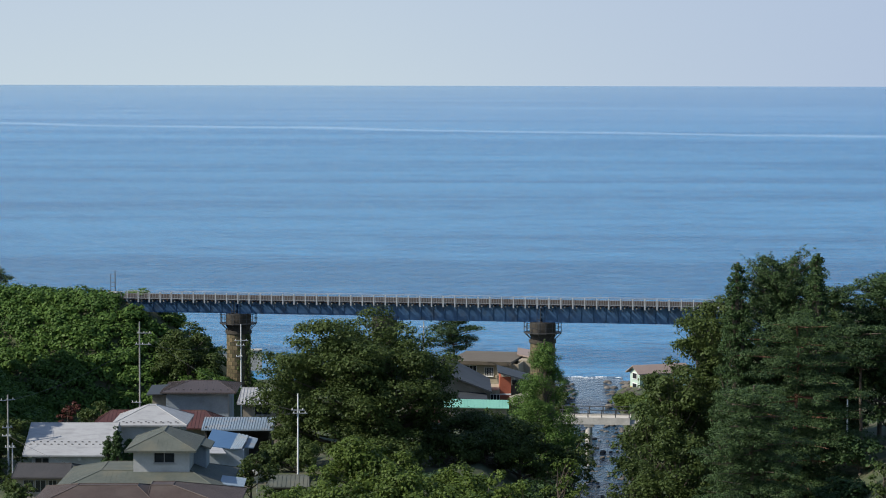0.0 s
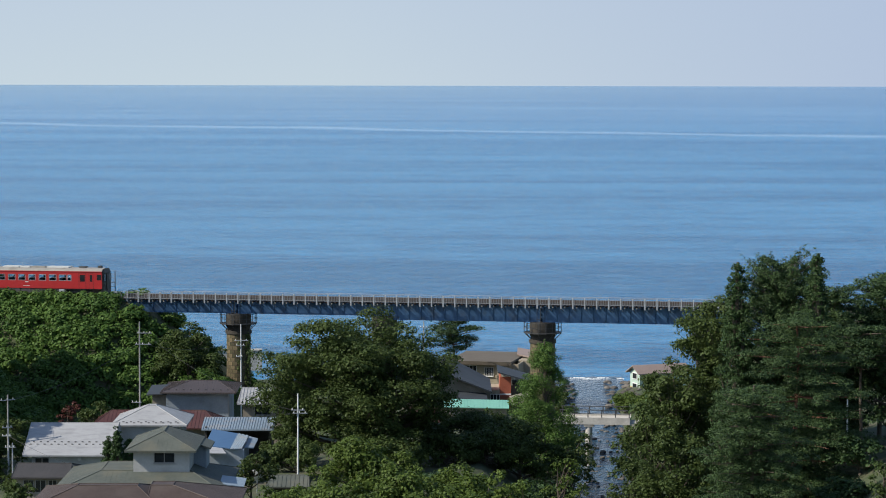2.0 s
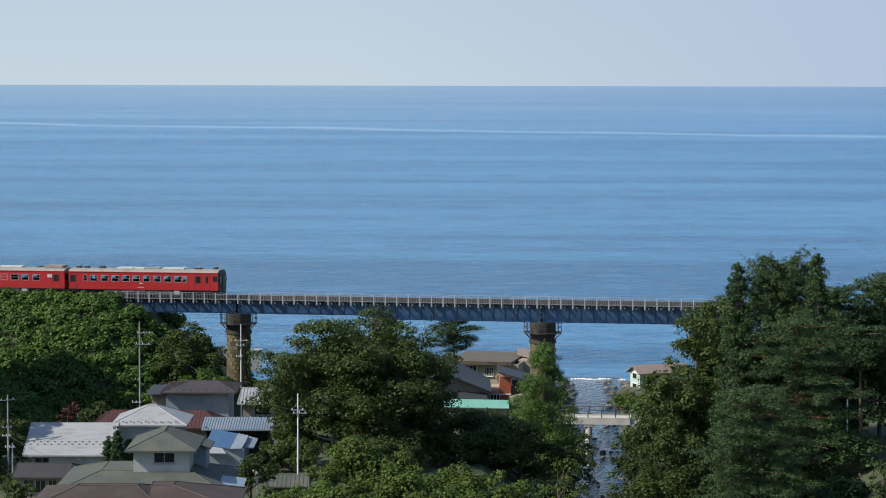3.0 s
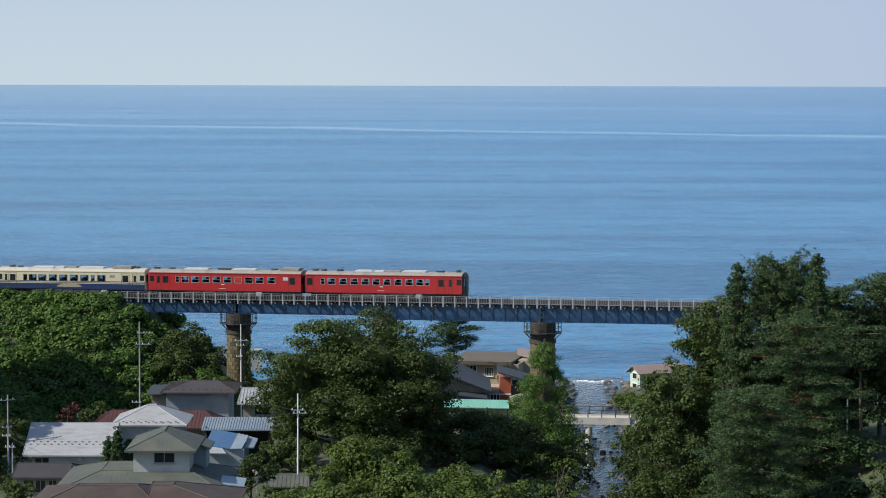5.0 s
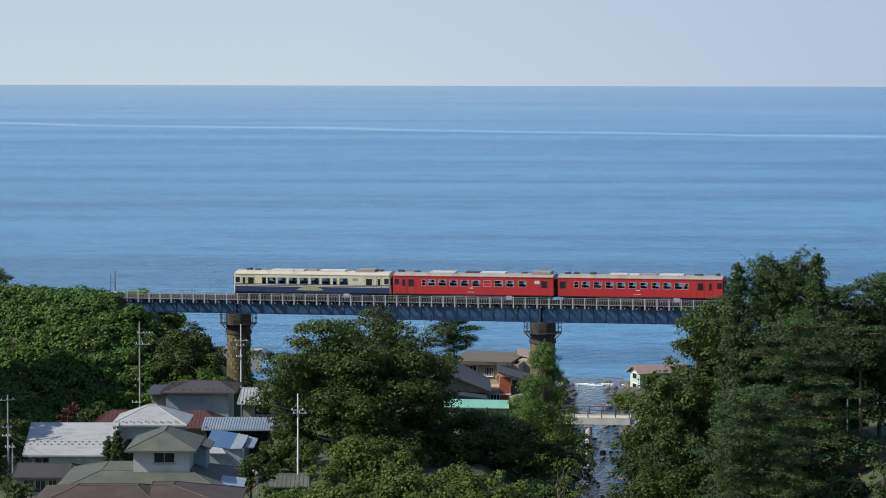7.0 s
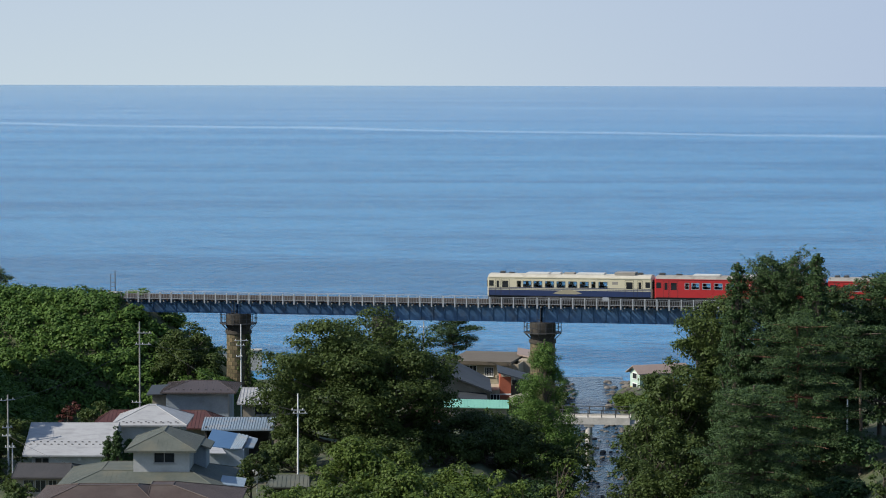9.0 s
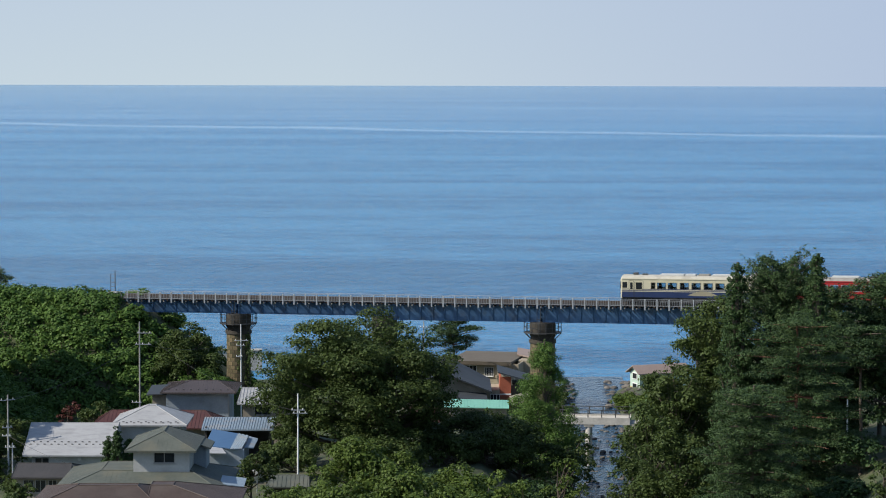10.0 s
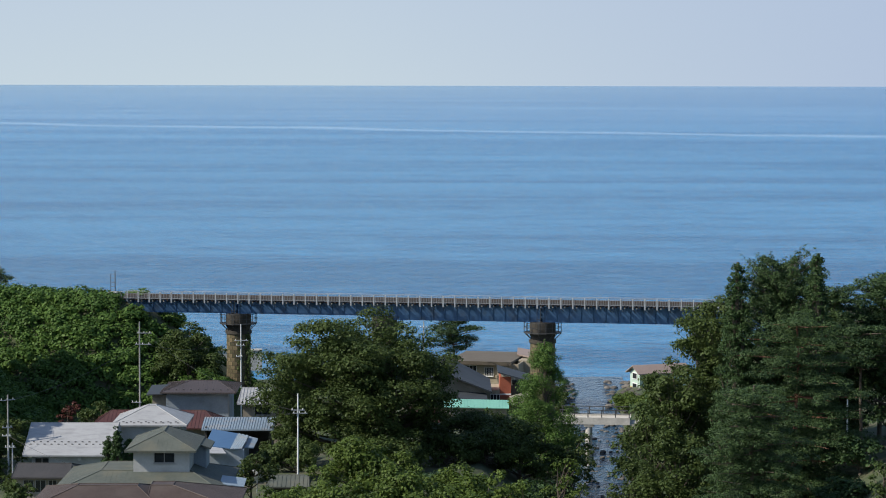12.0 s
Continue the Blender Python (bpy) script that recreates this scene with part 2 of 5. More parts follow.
def land(x, y):
    """Height of the ground."""
    z = float(np.interp(y, FALL_Y, FALL_Z))
    z += 0.5 * noise.noise((x * 0.05, y * 0.05, 0.3)) * (1 if y < 400 else 0.3)
    if x > 26:                                         # the wooded rise on the far bank
        z += min(6.0, (x - 26) * 0.35) * float(np.clip((345 - y) / 40, 0, 1)) * float(np.clip((y - 120) / 60, 0, 1))
    r = Vector((x, y)) - TRACK_AT
    s, d = r.dot(AX), abs(r.x * AX.y - r.y * AX.x)
    for end in ((s + 61.5) * 0.72, (19 - s) * 0.8):    # embankments at both ends of the bridge
        top = 18.75 - max(0.0, end) - max(0.0, d - 4.0) * 0.62
        z = max(z, top + 0.5 * noise.noise((x * 0.15, y * 0.15, 4.0)) * float(np.clip((d - 3) / 4, 0, 1)))
    knoll = 27 - 0.62 * math.hypot((x + 84) * 0.9, (y - 322) * 0.8)  # hill beside the valley, mostly out of view, added to cast shade
    z = max(z, knoll)
    w = abs(x - river_x(y))
    if y > 170:
        bed = -0.6 + max(0.0, 400 - y) * 0.006
        z = min(z, bed + max(0.0, w - (3.0 if y < 404 else 3.0 + (y - 404) * 0.6)) * 0.75)
    return z


def grid_sheet(name, x0, x1, y0, y1, step, height, material):
    nx, ny = int((x1 - x0) / step) + 1, int((y1 - y0) / step) + 1
    co = [(x0 + i * step, y0 + j * step, height(x0 + i * step, y0 + j * step)) for j in range(ny) for i in range(nx)]
    fa = [(j * nx + i, j * nx + i + 1, (j + 1) * nx + i + 1, (j + 1) * nx + i) for j in range(ny - 1) for i in range(nx - 1)]
    me = bpy.data.meshes.new(name)
    me.from_pydata(co, [], fa)
    me.polygons.foreach_set("use_smooth", [True] * len(fa))
    me.materials.append(material)
    return new(name, me)


tagged(grid_sheet("ground", -150, 150, -60, 450, 2.0, land, GROUND), "dark weedy earth falling towards the sea", "ground", kind="structure")
sea_bm = bmesh.new()
ys = [380, 600, 1000, 2000, 3300, 4905]
for a, b in zip(ys, ys[1:]):
    for c in range(-1800, 1800, 600):
        sea_bm.faces.new([sea_bm.verts.new(p) for p in ((c, a, 0), (c + 600, a, 0), (c + 600, b, 0), (c, b, 0))])
bmesh.ops.remove_doubles(sea_bm, verts=sea_bm.verts, dist=0.01)
tagged(part("water", sea_bm, SEA), "calm blue sea with long pale slicks", "sea", kind="structure")


# the hazy sky over the horizon
hz = bpy.data.materials.new("horizon_haze")
hz.use_nodes = True
hn, hl = hz.node_tree.nodes, hz.node_tree.links
hn.remove(hn["Principled BSDF"])
em, grad, sep, htc = hn.new("ShaderNodeEmission"), hn.new("ShaderNodeValToRGB"), hn.new("ShaderNodeSeparateXYZ"), hn.new("ShaderNodeTexCoord")
rng_h, side, hmix, hnoise, hmap = hn.new("ShaderNodeMapRange"), hn.new("ShaderNodeMapRange"), hn.new("ShaderNodeMix"), hn.new("ShaderNodeTexNoise"), hn.new("ShaderNodeMapping")
hl.new(htc.outputs["Object"], sep.inputs[0])
rng_h.inputs["From Max"].default_value = 180
hl.new(sep.outputs["Z"], rng_h.inputs["Value"])
grad.color_ramp.elements[0].color, grad.color_ramp.elements[1].color = (0.425, 0.503, 0.562, 1), (0.39, 0.468, 0.56, 1)
hl.new(rng_h.outputs["Result"], grad.inputs["Fac"])
side.inputs["From Min"].default_value, side.inputs["From Max"].default_value = -200, 900
hl.new(sep.outputs["X"], side.inputs["Value"])
hmix.data_type = "RGBA"
hl.new(side.outputs["Result"], hmix.inputs["Factor"])
hl.new(grad.outputs["Color"], hmix.inputs[6])
hmix.inputs[7].default_value = (0.332, 0.407, 0.535, 1)
hl.new(hmix.outputs[2], em.inputs["Color"])
hl.new(em.outputs[0], hn["Material Output"].inputs["Surface"])
bm = bmesh.new()
bm.faces.new([bm.verts.new(p) for p in ((-2500, 4950, -20), (2500, 4950, -20), (2500, 4950, 500), (-2500, 4950, 500))])
tagged(part("backdrop", bm, hz), "pale hazy morning sky over the sea horizon", "sky", kind="structure")


def river_z(y):
    return 0.5 - (y - 304) * 0.0037 if y > 304 else 0.5 + (304 - y) * 0.006


riv = bmesh.new()
rows = [(y, [riv.verts.new((river_x(y) + c, y, river_z(y))) for c in (-5.5, -1.8, 1.8, 5.5)]) for y in range(172, 425, 4)]
for (_, p), (_, q) in zip(rows, rows[1:]):
    for i in range(3):
        riv.faces.new((p[i], p[i + 1], q[i + 1], q[i]))
tagged(part("river", riv, RIVER), "shallow rippling stream running into the sea", "river", kind="structure")


# ---- trees ----
def leaf_quads(c, nrm, size, slim, rng):
    """Leaves as folded-free lozenges at points c, facing nrm."""
    n = len(c)
    nrm = nrm / np.maximum(np.linalg.norm(nrm, axis=1, keepdims=True), 1e-6)
    t = np.cross(nrm, rng.normal(size=(n, 3)))
    t /= np.maximum(np.linalg.norm(t, axis=1, keepdims=True), 1e-6)
    b = np.cross(nrm, t)
    s = (size * rng.uniform(0.6, 1.35, n))[:, None]
    out = np.empty((n, 4, 3))
    out[:, 0], out[:, 2] = c - t * s, c + t * s
    k = rng.uniform(-0.25, 0.25, n)[:, None]
    out[:, 1], out[:, 3] = c + b * s * slim + t * s * k, c - b * s * slim + t * s * k
    return out.reshape(-1, 3)


def lobe_leaves(lobes, per_area, size, slim, rng, up=0.35, fuzz=0.16, loose=0.2):
    """Leaves on the skins of lobes (x, y, z, rx, ry, rz), more above than below."""
    out = []
    for x, y, z, rx, ry, rz in lobes:
        area = 4 * math.pi * ((rx * ry) ** 1.6 / 3 + (rx * rz) ** 1.6 / 3 + (ry * rz) ** 1.6 / 3) ** (1 / 1.6)
        n = max(8, int(area * per_area))
        d = rng.normal(size=(n, 3))
        d /= np.linalg.norm(d, axis=1, keepdims=True)
        d = d[(d[:, 2] > -0.35) | (rng.random(n) < 0.35)]
        n = len(d)
        r = 1 - np.abs(rng.normal(0, fuzz, n))[:, None] * 0.9 + rng.normal(0, 0.08, n)[:, None]
        c = np.array([x, y, z]) + d * r * np.array([rx, ry, rz])
        nr = d / np.array([rx, ry, rz]) * min(rx, ry, rz) + rng.normal(0, loose, (n, 3)) + np.array([0, 0, up])
        out.append(leaf_quads(c, nr, size, slim, rng))
    return np.concatenate(out)


def tufts(lobes, count, share, rng, flat=0.7):
    """Small clumps sitting on the upper skins of larger lobes."""
    made = []
    for x, y, z, rx, ry, rz in lobes:
        for _ in range(count):
            d = rng.normal(size=3)
            d /= np.linalg.norm(d)
            if d[2] < -0.25:
                d[2] = -d[2]
            k = rng.uniform(0.6, 0.98)
            r = share * min(rx, ry) * rng.uniform(0.65, 1.3)
            made.append((x + d[0] * rx * k, y + d[1] * ry * k, z + d[2] * rz * k, r, r, r * flat))
    return made


def limbs(bm, base, tip, radius, lobes, rng, share=1.0):
    """Trunk from base to tip and a limb to lobes."""
    base, tip = Vector(base), Vector(tip)
    p = base
    for i in range(1, 5):
        q = base.lerp(tip, i / 4) + Vector((rng.normal(0, radius * 0.5), rng.normal(0, radius * 0.5), 0)) * (i < 4)
        rod(bm, p, q, radius * (1 - 0.2 * (i - 1)), radius * (1 - 0.2 * i) + 0.03)
        p = q
    for x, y, z, rx, ry, rz in lobes:
        if rng.random() > share:
            continue
        h = min(0.95, max(0.18, (z - base.z) / max(1e-3, tip.z - base.z) - 0.22))
        a, e = base.lerp(tip, h), Vector((x, y, z))
        m = a.lerp(e, 0.55) + Vector((0, 0, -0.06 * (e - a).length))
        rod(bm, a, m, radius * 0.32 * (1.1 - h) + 0.04, radius * 0.18 * (1.1 - h) + 0.03, 6)
        rod(bm, m, e, radius * 0.18 * (1.1 - h) + 0.03, 0.02, 6)


def broad_tree(at, height, rx, ry, low, seed, leaf=LEAF_BROAD, label="", lobes=70, size=0.135, per=20.0, big=0.24, group="", slim=0.62, flat=0.72, name="broadleaf_tree"):
    """A spreading tree; low: height of the crown's foot."""
    rng = np.random.default_rng(seed)
    t = thing(name, label, "tree", at, group=group)
    cz, rz = (height + low) / 2, (height - low) / 2
    made = []
    for i in range(lobes):
        d = rng.normal(size=3)
        d /= np.linalg.norm(d)
        if d[2] < -0.75:
            d[2] *= -0.6
        k = rng.uniform(0.6, 0.95) if i > lobes * 0.2 else rng.uniform(0.1, 0.6)
        b = big * (rx + ry) / 2 * rng.uniform(0.6, 1.25)
        lim = 1 - 0.55 * b / max(rx, ry)
        made.append((d[0] * rx * k * lim / 0.92, d[1] * ry * k * lim / 0.92, cz + d[2] * (rz - b * flat * 0.8) * k / 0.92, b, b, b * flat))
    bm = bmesh.new()
    limbs(bm, (0, 0, -0.5), (rng.normal(0, 0.4), rng.normal(0, 0.4), low + (height - low) * 0.75), 0.028 * height, made, rng, 0.6)
    part("trunk", bm, BARK, t)
    crown = np.concatenate([lobe_leaves(made, per * 0.36, size * 1.2, slim, rng), lobe_leaves(tufts(made, 6, 0.46, rng), per * 0.75, size * 1.02, slim, rng, up=0.3)])
    quads("crown", crown, leaf, t)
    return t


def cedar_tree(at, height, radius, seed, label="", leaf=NEEDLE_CEDAR, low=1.0, size=0.14, per=26.0, power=0.7, bark=BARK, group="", name="cedar_tree", droop=0.25, slim=0.4, gaps=0.0):
    """A cone of many short drooping boughs."""
    rng = np.random.default_rng(seed)
    t = thing(name, label, "tree", at, group=group)
    made, z = [], low
    while z < height - 0.3:
        k = ((height - z) / (height - low)) ** power
        r = radius * k
        for _ in range(max(3, int(5 + 5 * k))):
            if rng.random() < gaps:
                continue
            a = rng.uniform(0, 2 * math.pi)
            q = rng.uniform(0.45, 0.95) * r
            b = max(0.28, 0.30 * radius * (0.4 + 0.6 * k) * rng.uniform(0.7, 1.25))
            made.append((q * math.cos(a), q * math.sin(a), z - droop * q + rng.normal(0, 0.2), b, b, b * 0.6))
        z += 0.42 * radius * (0.35 + 0.65 * k) * 0.55
    made.append((0, 0, height - 0.5, 0.25, 0.25, 0.6))
    bm = bmesh.new()
    limbs(bm, (0, 0, -0.5), (0, 0, height), 0.018 * height, made, rng, 0.35)
    part("trunk", bm, bark, t)
    crown = np.concatenate([lobe_leaves(made, per * 0.5, size, slim, rng, up=0.2), lobe_leaves(tufts(made, 5, 0.45, rng, 0.9), per, size * 0.9, slim, rng, up=0.15)])
    quads("crown", crown, leaf, t)
    return t


def pine_tree(at, height, radius, low, seed, label="", per=16.0, size=0.165, lean=(0, 0), leaf=NEEDLE, bark=BARK, group="", step=1.5, shape=0.55, boughs=7, pad=1.35, lift=0.0, name="pine_tree", bare=0.0, spike=False):
    """Whorls of boughs, each carrying flat pads of needle tufts with dark gaps between the layers."""
    rng = np.random.default_rng(seed)
    t = thing(name, label, "tree", at, group=group)
    wood = bmesh.new()
    axis = lambda h: Vector((lean[0] * h, lean[1] * h, 0))
    limbs(wood, (0, 0, -0.5), (lean[0], lean[1], height - 0.4), 0.016 * height, [], rng)
    pads, z = [], low
    while z < height - 0.3:
        h = (z - low) / (height - low)
        r = radius * max(0.1, (1 - h) ** shape) * (0.7 + 0.3 * min(1, h * 4))
        n = max(3, int(boughs * (0.4 + 0.6 * r / radius)))
        a0 = rng.uniform(0, 6.28)
        for j in range(n):
            if rng.random() < bare:
                continue
            a = a0 + 6.283 * j / n + rng.normal(0, 0.3)
            q = r * rng.uniform(0.62, 1.12)
            z0 = z + rng.normal(0, 0.17 * step)
            c, sn = math.cos(a), math.sin(a)
            o = axis(h)
            end = (o.x + q * c, o.y + q * sn, z0 + lift * q)
            rod(wood, (o.x, o.y, z0 - 0.12 * q), end, 0.03 + 0.012 * q, 0.02, 5)
            k = 1.0
            while k > 0.25:
                b = pad * rng.uniform(0.6, 1.2) * (0.45 + 0.55 * r / radius)
                m = max(0.0, q * k - 0.45 * b)
                pads.append((o.x + m * c, o.y + m * sn, z0 + lift * m + rng.normal(0, 0.15), b, c, sn))
                k -= max(0.2, 1.3 * b / max(q, 0.5))
        z += step * rng.uniform(0.75, 1.25) * (0.55 + 0.45 * r / radius)
    part("trunk", wood, bark, t)
    made = []
    for x, y, zz, b, c, sn in pads:
        for _ in range(max(3, int(3 + 4 * b))):
            r = rng.uniform(0.34, 0.62) * (0.6 + 0.4 * b)
            if spike:                                  # shoots that run out and up along the bough
                u, v = b * rng.uniform(-1.0, 1.3), 0.35 * b * rng.normal()
                r *= 0.75 * max(0.3, 1.1 - 0.65 * u / b)
                made.append((x + u * c - v * sn, y + u * sn + v * c, zz + u * (lift + 0.15) + rng.normal(0, 0.08), r, r, r * 0.8))
                continue
            a, m = rng.uniform(0, 6.283), b * math.sqrt(rng.random())
            made.append((x + m * math.cos(a), y + m * math.sin(a), zz + 0.22 * b * (1 - (m / b) ** 2) + rng.normal(0, 0.06), r, r, r * 0.55))
    quads("crown", lobe_leaves(made, per, size, 0.3, rng, up=0.35, loose=0.25), leaf, t)
    return t


def on_land(x, y, dz=-0.1):
    return (x, y, land(x, y) + dz)


def rise(x, y, top):
    """Place on the ground, and the height that reaches the given level."""
    z = land(x, y) - 0.1
    return (x, y, z), max(2.5, top - z)


def planted(maker, x, y, top, *more, **other):
    at, h = rise(x, y, top)
    return maker(at, h, *more, **other)


# the wide tree before the bridge, and what grows round it
planted(broad_tree, -8.8, 281, 24.0, 11.3, 9.0, -0.4, 11, label="wide dark green broadleaf tree before the railway bridge", lobes=330, size=0.135, per=15, big=0.165, flat=0.55)
planted(broad_tree, -6.6, 273, 12.2, 5.6, 4, -0.5, 26, label="dark bush in the shade of a tall tree", lobes=60, per=20, name="bush")
planted(broad_tree, 3.6, 288, 12.7, 5.8, 4.6, -0.5, 12, label="dark broadleaf tree in the shade of a taller one", lobes=80, per=20)
planted(broad_tree, 8.4, 285, 12.6, 3.6, 4, -0.5, 13, label="dark broadleaf tree in the shade of a taller one", lobes=60, per=20)
planted(broad_tree, 4.8, 282, 11.4, 4.8, 3.4, -0.5, 22, label="dark bush in the shade of a tall tree", lobes=60, per=20, name="bush")
planted(broad_tree, 0.4, 279, 11.6, 4.4, 3.4, -0.5, 25, label="dark bush in the shade of a tall tree", lobes=60, per=20, name="bush")
planted(cedar_tree, 11.3, 300, 18.8, 5.4, 14, label="bright green feathery conifer standing before the bridge pier", leaf=LEAF_FEATHER, per=22, power=0.8, size=0.14, slim=0.3, droop=-0.18, name="feathery_conifer", low=1.0)
planted(broad_tree, 13.6, 288, 10.6, 3.2, 3, 0.3, 23, label="dark green bush on the river bank", lobes=40, name="bush")
planted(broad_tree, 11.5, 251, 13.2, 2.6, 2.6, 0.4, 15, leaf=LEAF_BRIGHT, label="small light green tree with thin twigs", lobes=40, per=9)
planted(broad_tree, -7.0, 238, 17.0, 4.6, 4, -1.0, 16, leaf=LEAF_BRIGHT, label="leafy green bush behind the gardens", lobes=80, name="bush")
for i, (x, y, top, r) in enumerate(((-3.6, 226, 15.9, 5.6), (-11.8, 222, 15.0, 4.6), (3.6, 228, 15.3, 4.8), (0.2, 221, 15.6, 4.4), (6.6, 227, 14.6, 3.6), (-8.0, 219, 15.4, 4.0), (-15.2, 219, 14.3, 3.0), (9.4, 232, 13.2, 3.2), (3.0, 219, 14.9, 3.6))):
    planted(broad_tree, x, y, top, r, 3.6, -0.6, 17 + 100 * i, leaf=LEAF_BRIGHT, label="spreading yellow-green bush in the gardens", lobes=60, name="bush", group="garden bushes")
planted(broad_tree, -17.4, 246, 13.9, 2.6, 2.2, 0.2, 20, label="small garden tree beside a house", lobes=36)
planted(broad_tree, -15.6, 279, 12.6, 3.2, 3, -0.3, 49, label="dark green bush beside the shed", lobes=44, name="bush")
planted(broad_tree, -14.5, 268, 12.4, 4.0, 3.4, 0.2, 24, label="dark green bush beside the shed", lobes=44, name="bush")
planted(broad_tree, 14.4, 339, 6.2, 2.6, 2.4, -0.5, 27, leaf=LEAF_VINE, label="green bush at the end of the road bridge", lobes=40, name="bush")
planted(broad_tree, 27.6, 352, 6.6, 3.0, 3.2, -0.5, 28, leaf=LEAF_BRIGHT, label="bright green bank bush by the stream", lobes=50, name="bush")
planted(broad_tree, 23.2, 322, 7.4, 2.4, 2.6, -0.5, 360, label="dark green bush at the foot of the road bridge", lobes=40, name="bush")
planted(broad_tree, 26.2, 374, 3.4, 2.4, 5, -0.5, 29, leaf=LEAF_BRIGHT, label="bright green bank bush by the stream", lobes=50, name="bush")
planted(broad_tree, 14.4, 310, 8.6, 3.0, 4, -0.5, 30, label="dark green bush on the river bank", lobes=44, name="bush")
for i, (x, y, top, r) in enumerate(((15.6, 366, 5.2, 2.4), (16.0, 382, 4.2, 2.0), (15.2, 352, 6.0, 2.2))):
    planted(broad_tree, x, y, top, r, r, -0.4, 330 + i, label="green bush on the stony river bank", lobes=30, name="bush", group="bank bushes")

planted(broad_tree, 1.6, 234, 14.9, 4.2, 3.4, -0.5, 342, leaf=LEAF_BRIGHT, label="spreading yellow-green bush in the gardens", lobes=50, name="bush", group="garden bushes")
# the wood on the far bank
planted(broad_tree, 27.4, 268, 26.4, 5.2, 4.8, 1.0, 31, label="tall dark green broadleaf tree on the river bank", lobes=110, big=0.27, per=17)
planted(broad_tree, 23.0, 264, 22.4, 4.2, 4.3, 0.5, 46, label="dark green broadleaf tree on the river bank", lobes=85, big=0.27, per=17)
planted(broad_tree, 20.6, 262, 18.8, 3.4, 3.8, 0.2, 41, label="dark green broadleaf tree on the river bank", lobes=75, big=0.27, per=17)
planted(broad_tree, 18.2, 256, 15.4, 2.8, 3.2, 0.0, 42, label="dark green broadleaf tree leaning over the stream", lobes=55, big=0.27, per=17)
planted(broad_tree, 21.4, 246, 17.8, 4.0, 4.4, 0.0, 32, label="dark green broadleaf tree on the river bank", lobes=85, big=0.25, per=17)
planted(cedar_tree, 27.9, 256, 30.8, 3.0, 33, label="slim dark cedar on the wooded bank", per=20, power=0.6, size=0.14, droop=0.1)
planted(cedar_tree, 34.6, 250, 32.0, 2.6, 34, label="slim dark cedar on the wooded bank", per=20, power=0.6, size=0.14, droop=0.1)
planted(pine_tree, 32.4, 258, 30.6, 5.8, 9.0, 35, label="tall dark pine with spiky upturned boughs", shape=0.26, lift=0.5, pad=1.1, step=0.8, boughs=15, spike=True, per=18, size=0.14)
planted(pine_tree, 31.6, 241, 27.2, 8.2, 1.0, 36, label="broad dark pine with layered boughs and a reddish trunk", boughs=11, shape=0.34, pad=2.0, step=1.8, bark=BARK_RED, lift=-0.07, per=26, size=0.125)
planted(pine_tree, 26.0, 225, 23.2, 5.4, 0.5, 43, label="dark pine with layered boughs", shape=0.25, pad=1.6, step=1.4, boughs=11, lift=-0.05, per=22, size=0.13)
planted(pine_tree, 37.0, 255, 28.6, 5.0, 3.0, 47, label="dark pine at the edge of the wood", shape=0.3, pad=1.4, step=1.1, boughs=10)
planted(pine_tree, 41.8, 258, 29.6, 5.4, 6.0, 37, label="tall dark pine at the edge of the wood", shape=0.35, pad=1.5, step=1.1, boughs=10)
planted(pine_tree, 38.4, 248, 26.0, 5.2, 9.0, 38, label="dark pine at the edge of the wood", shape=0.35, pad=1.5, step=1.1, boughs=10)
# broadleaf crown in the darker pine-needle colour
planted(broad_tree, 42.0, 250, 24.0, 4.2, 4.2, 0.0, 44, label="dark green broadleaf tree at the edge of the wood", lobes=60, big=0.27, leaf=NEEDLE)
planted(broad_tree, 35.2, 214, 18.2, 2.2, 2.2, -0.5, 39, leaf=LEAF_BROAD, label="light green bush at the foot of the wood", lobes=30, name="bush")
planted(broad_tree, 27.0, 228, 14.0, 4.0, 4.0, -0.5, 45, label="dark green bush at the foot of the wood", lobes=46, name="bush")

# low bushes wear cedar-needle colour, so tree shade is painted into their leaves
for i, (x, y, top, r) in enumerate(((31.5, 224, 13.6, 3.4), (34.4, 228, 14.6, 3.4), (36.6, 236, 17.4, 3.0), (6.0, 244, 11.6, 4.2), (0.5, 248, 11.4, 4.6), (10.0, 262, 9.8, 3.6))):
    planted(broad_tree, x, y, top, r, r, -0.6, 350 + i, label="green undergrowth, its tree shade put into a dark needle colour", lobes=34, name="bush", leaf=NEEDLE_CEDAR, per=12, size=0.17, group="undergrowth")
# leafy fill behind the trunks, deep shade painted with pine-needle colour
planted(broad_tree, 33.5, 262, 20.0, 7.5, 4.0, -0.5, 345, label="undergrowth whose dark needle colour stands for shade between the trunks", lobes=80, name="bush", leaf=NEEDLE, size=0.2, per=8)
planted(broad_tree, 24.5, 280, 17.0, 5.5, 4.0, -0.5, 346, label="undergrowth whose dark needle colour stands for shade between the trunks", lobes=60, name="bush", leaf=NEEDLE, size=0.2, per=8)
# beyond the bridge and on the hill
planted(pine_tree, 1.9, 373, 14.4, 4.3, 7.6, 51, label="black pine with flat boughs and an open crown near the shore", step=1.15, boughs=8, shape=0.14, pad=1.3, lift=0.1, lean=(-0.5, 0), bare=0.15)
planted(pine_tree, -61.8, 378, 21.2, 2.6, 8.0, 52, label="dark pine on the hill beside the line")
planted(broad_tree, -31.8, 338, 16.8, 4.8, 4, -0.5, 53, label="dark bushy tree at the end of the embankment", lobes=90, per=20)
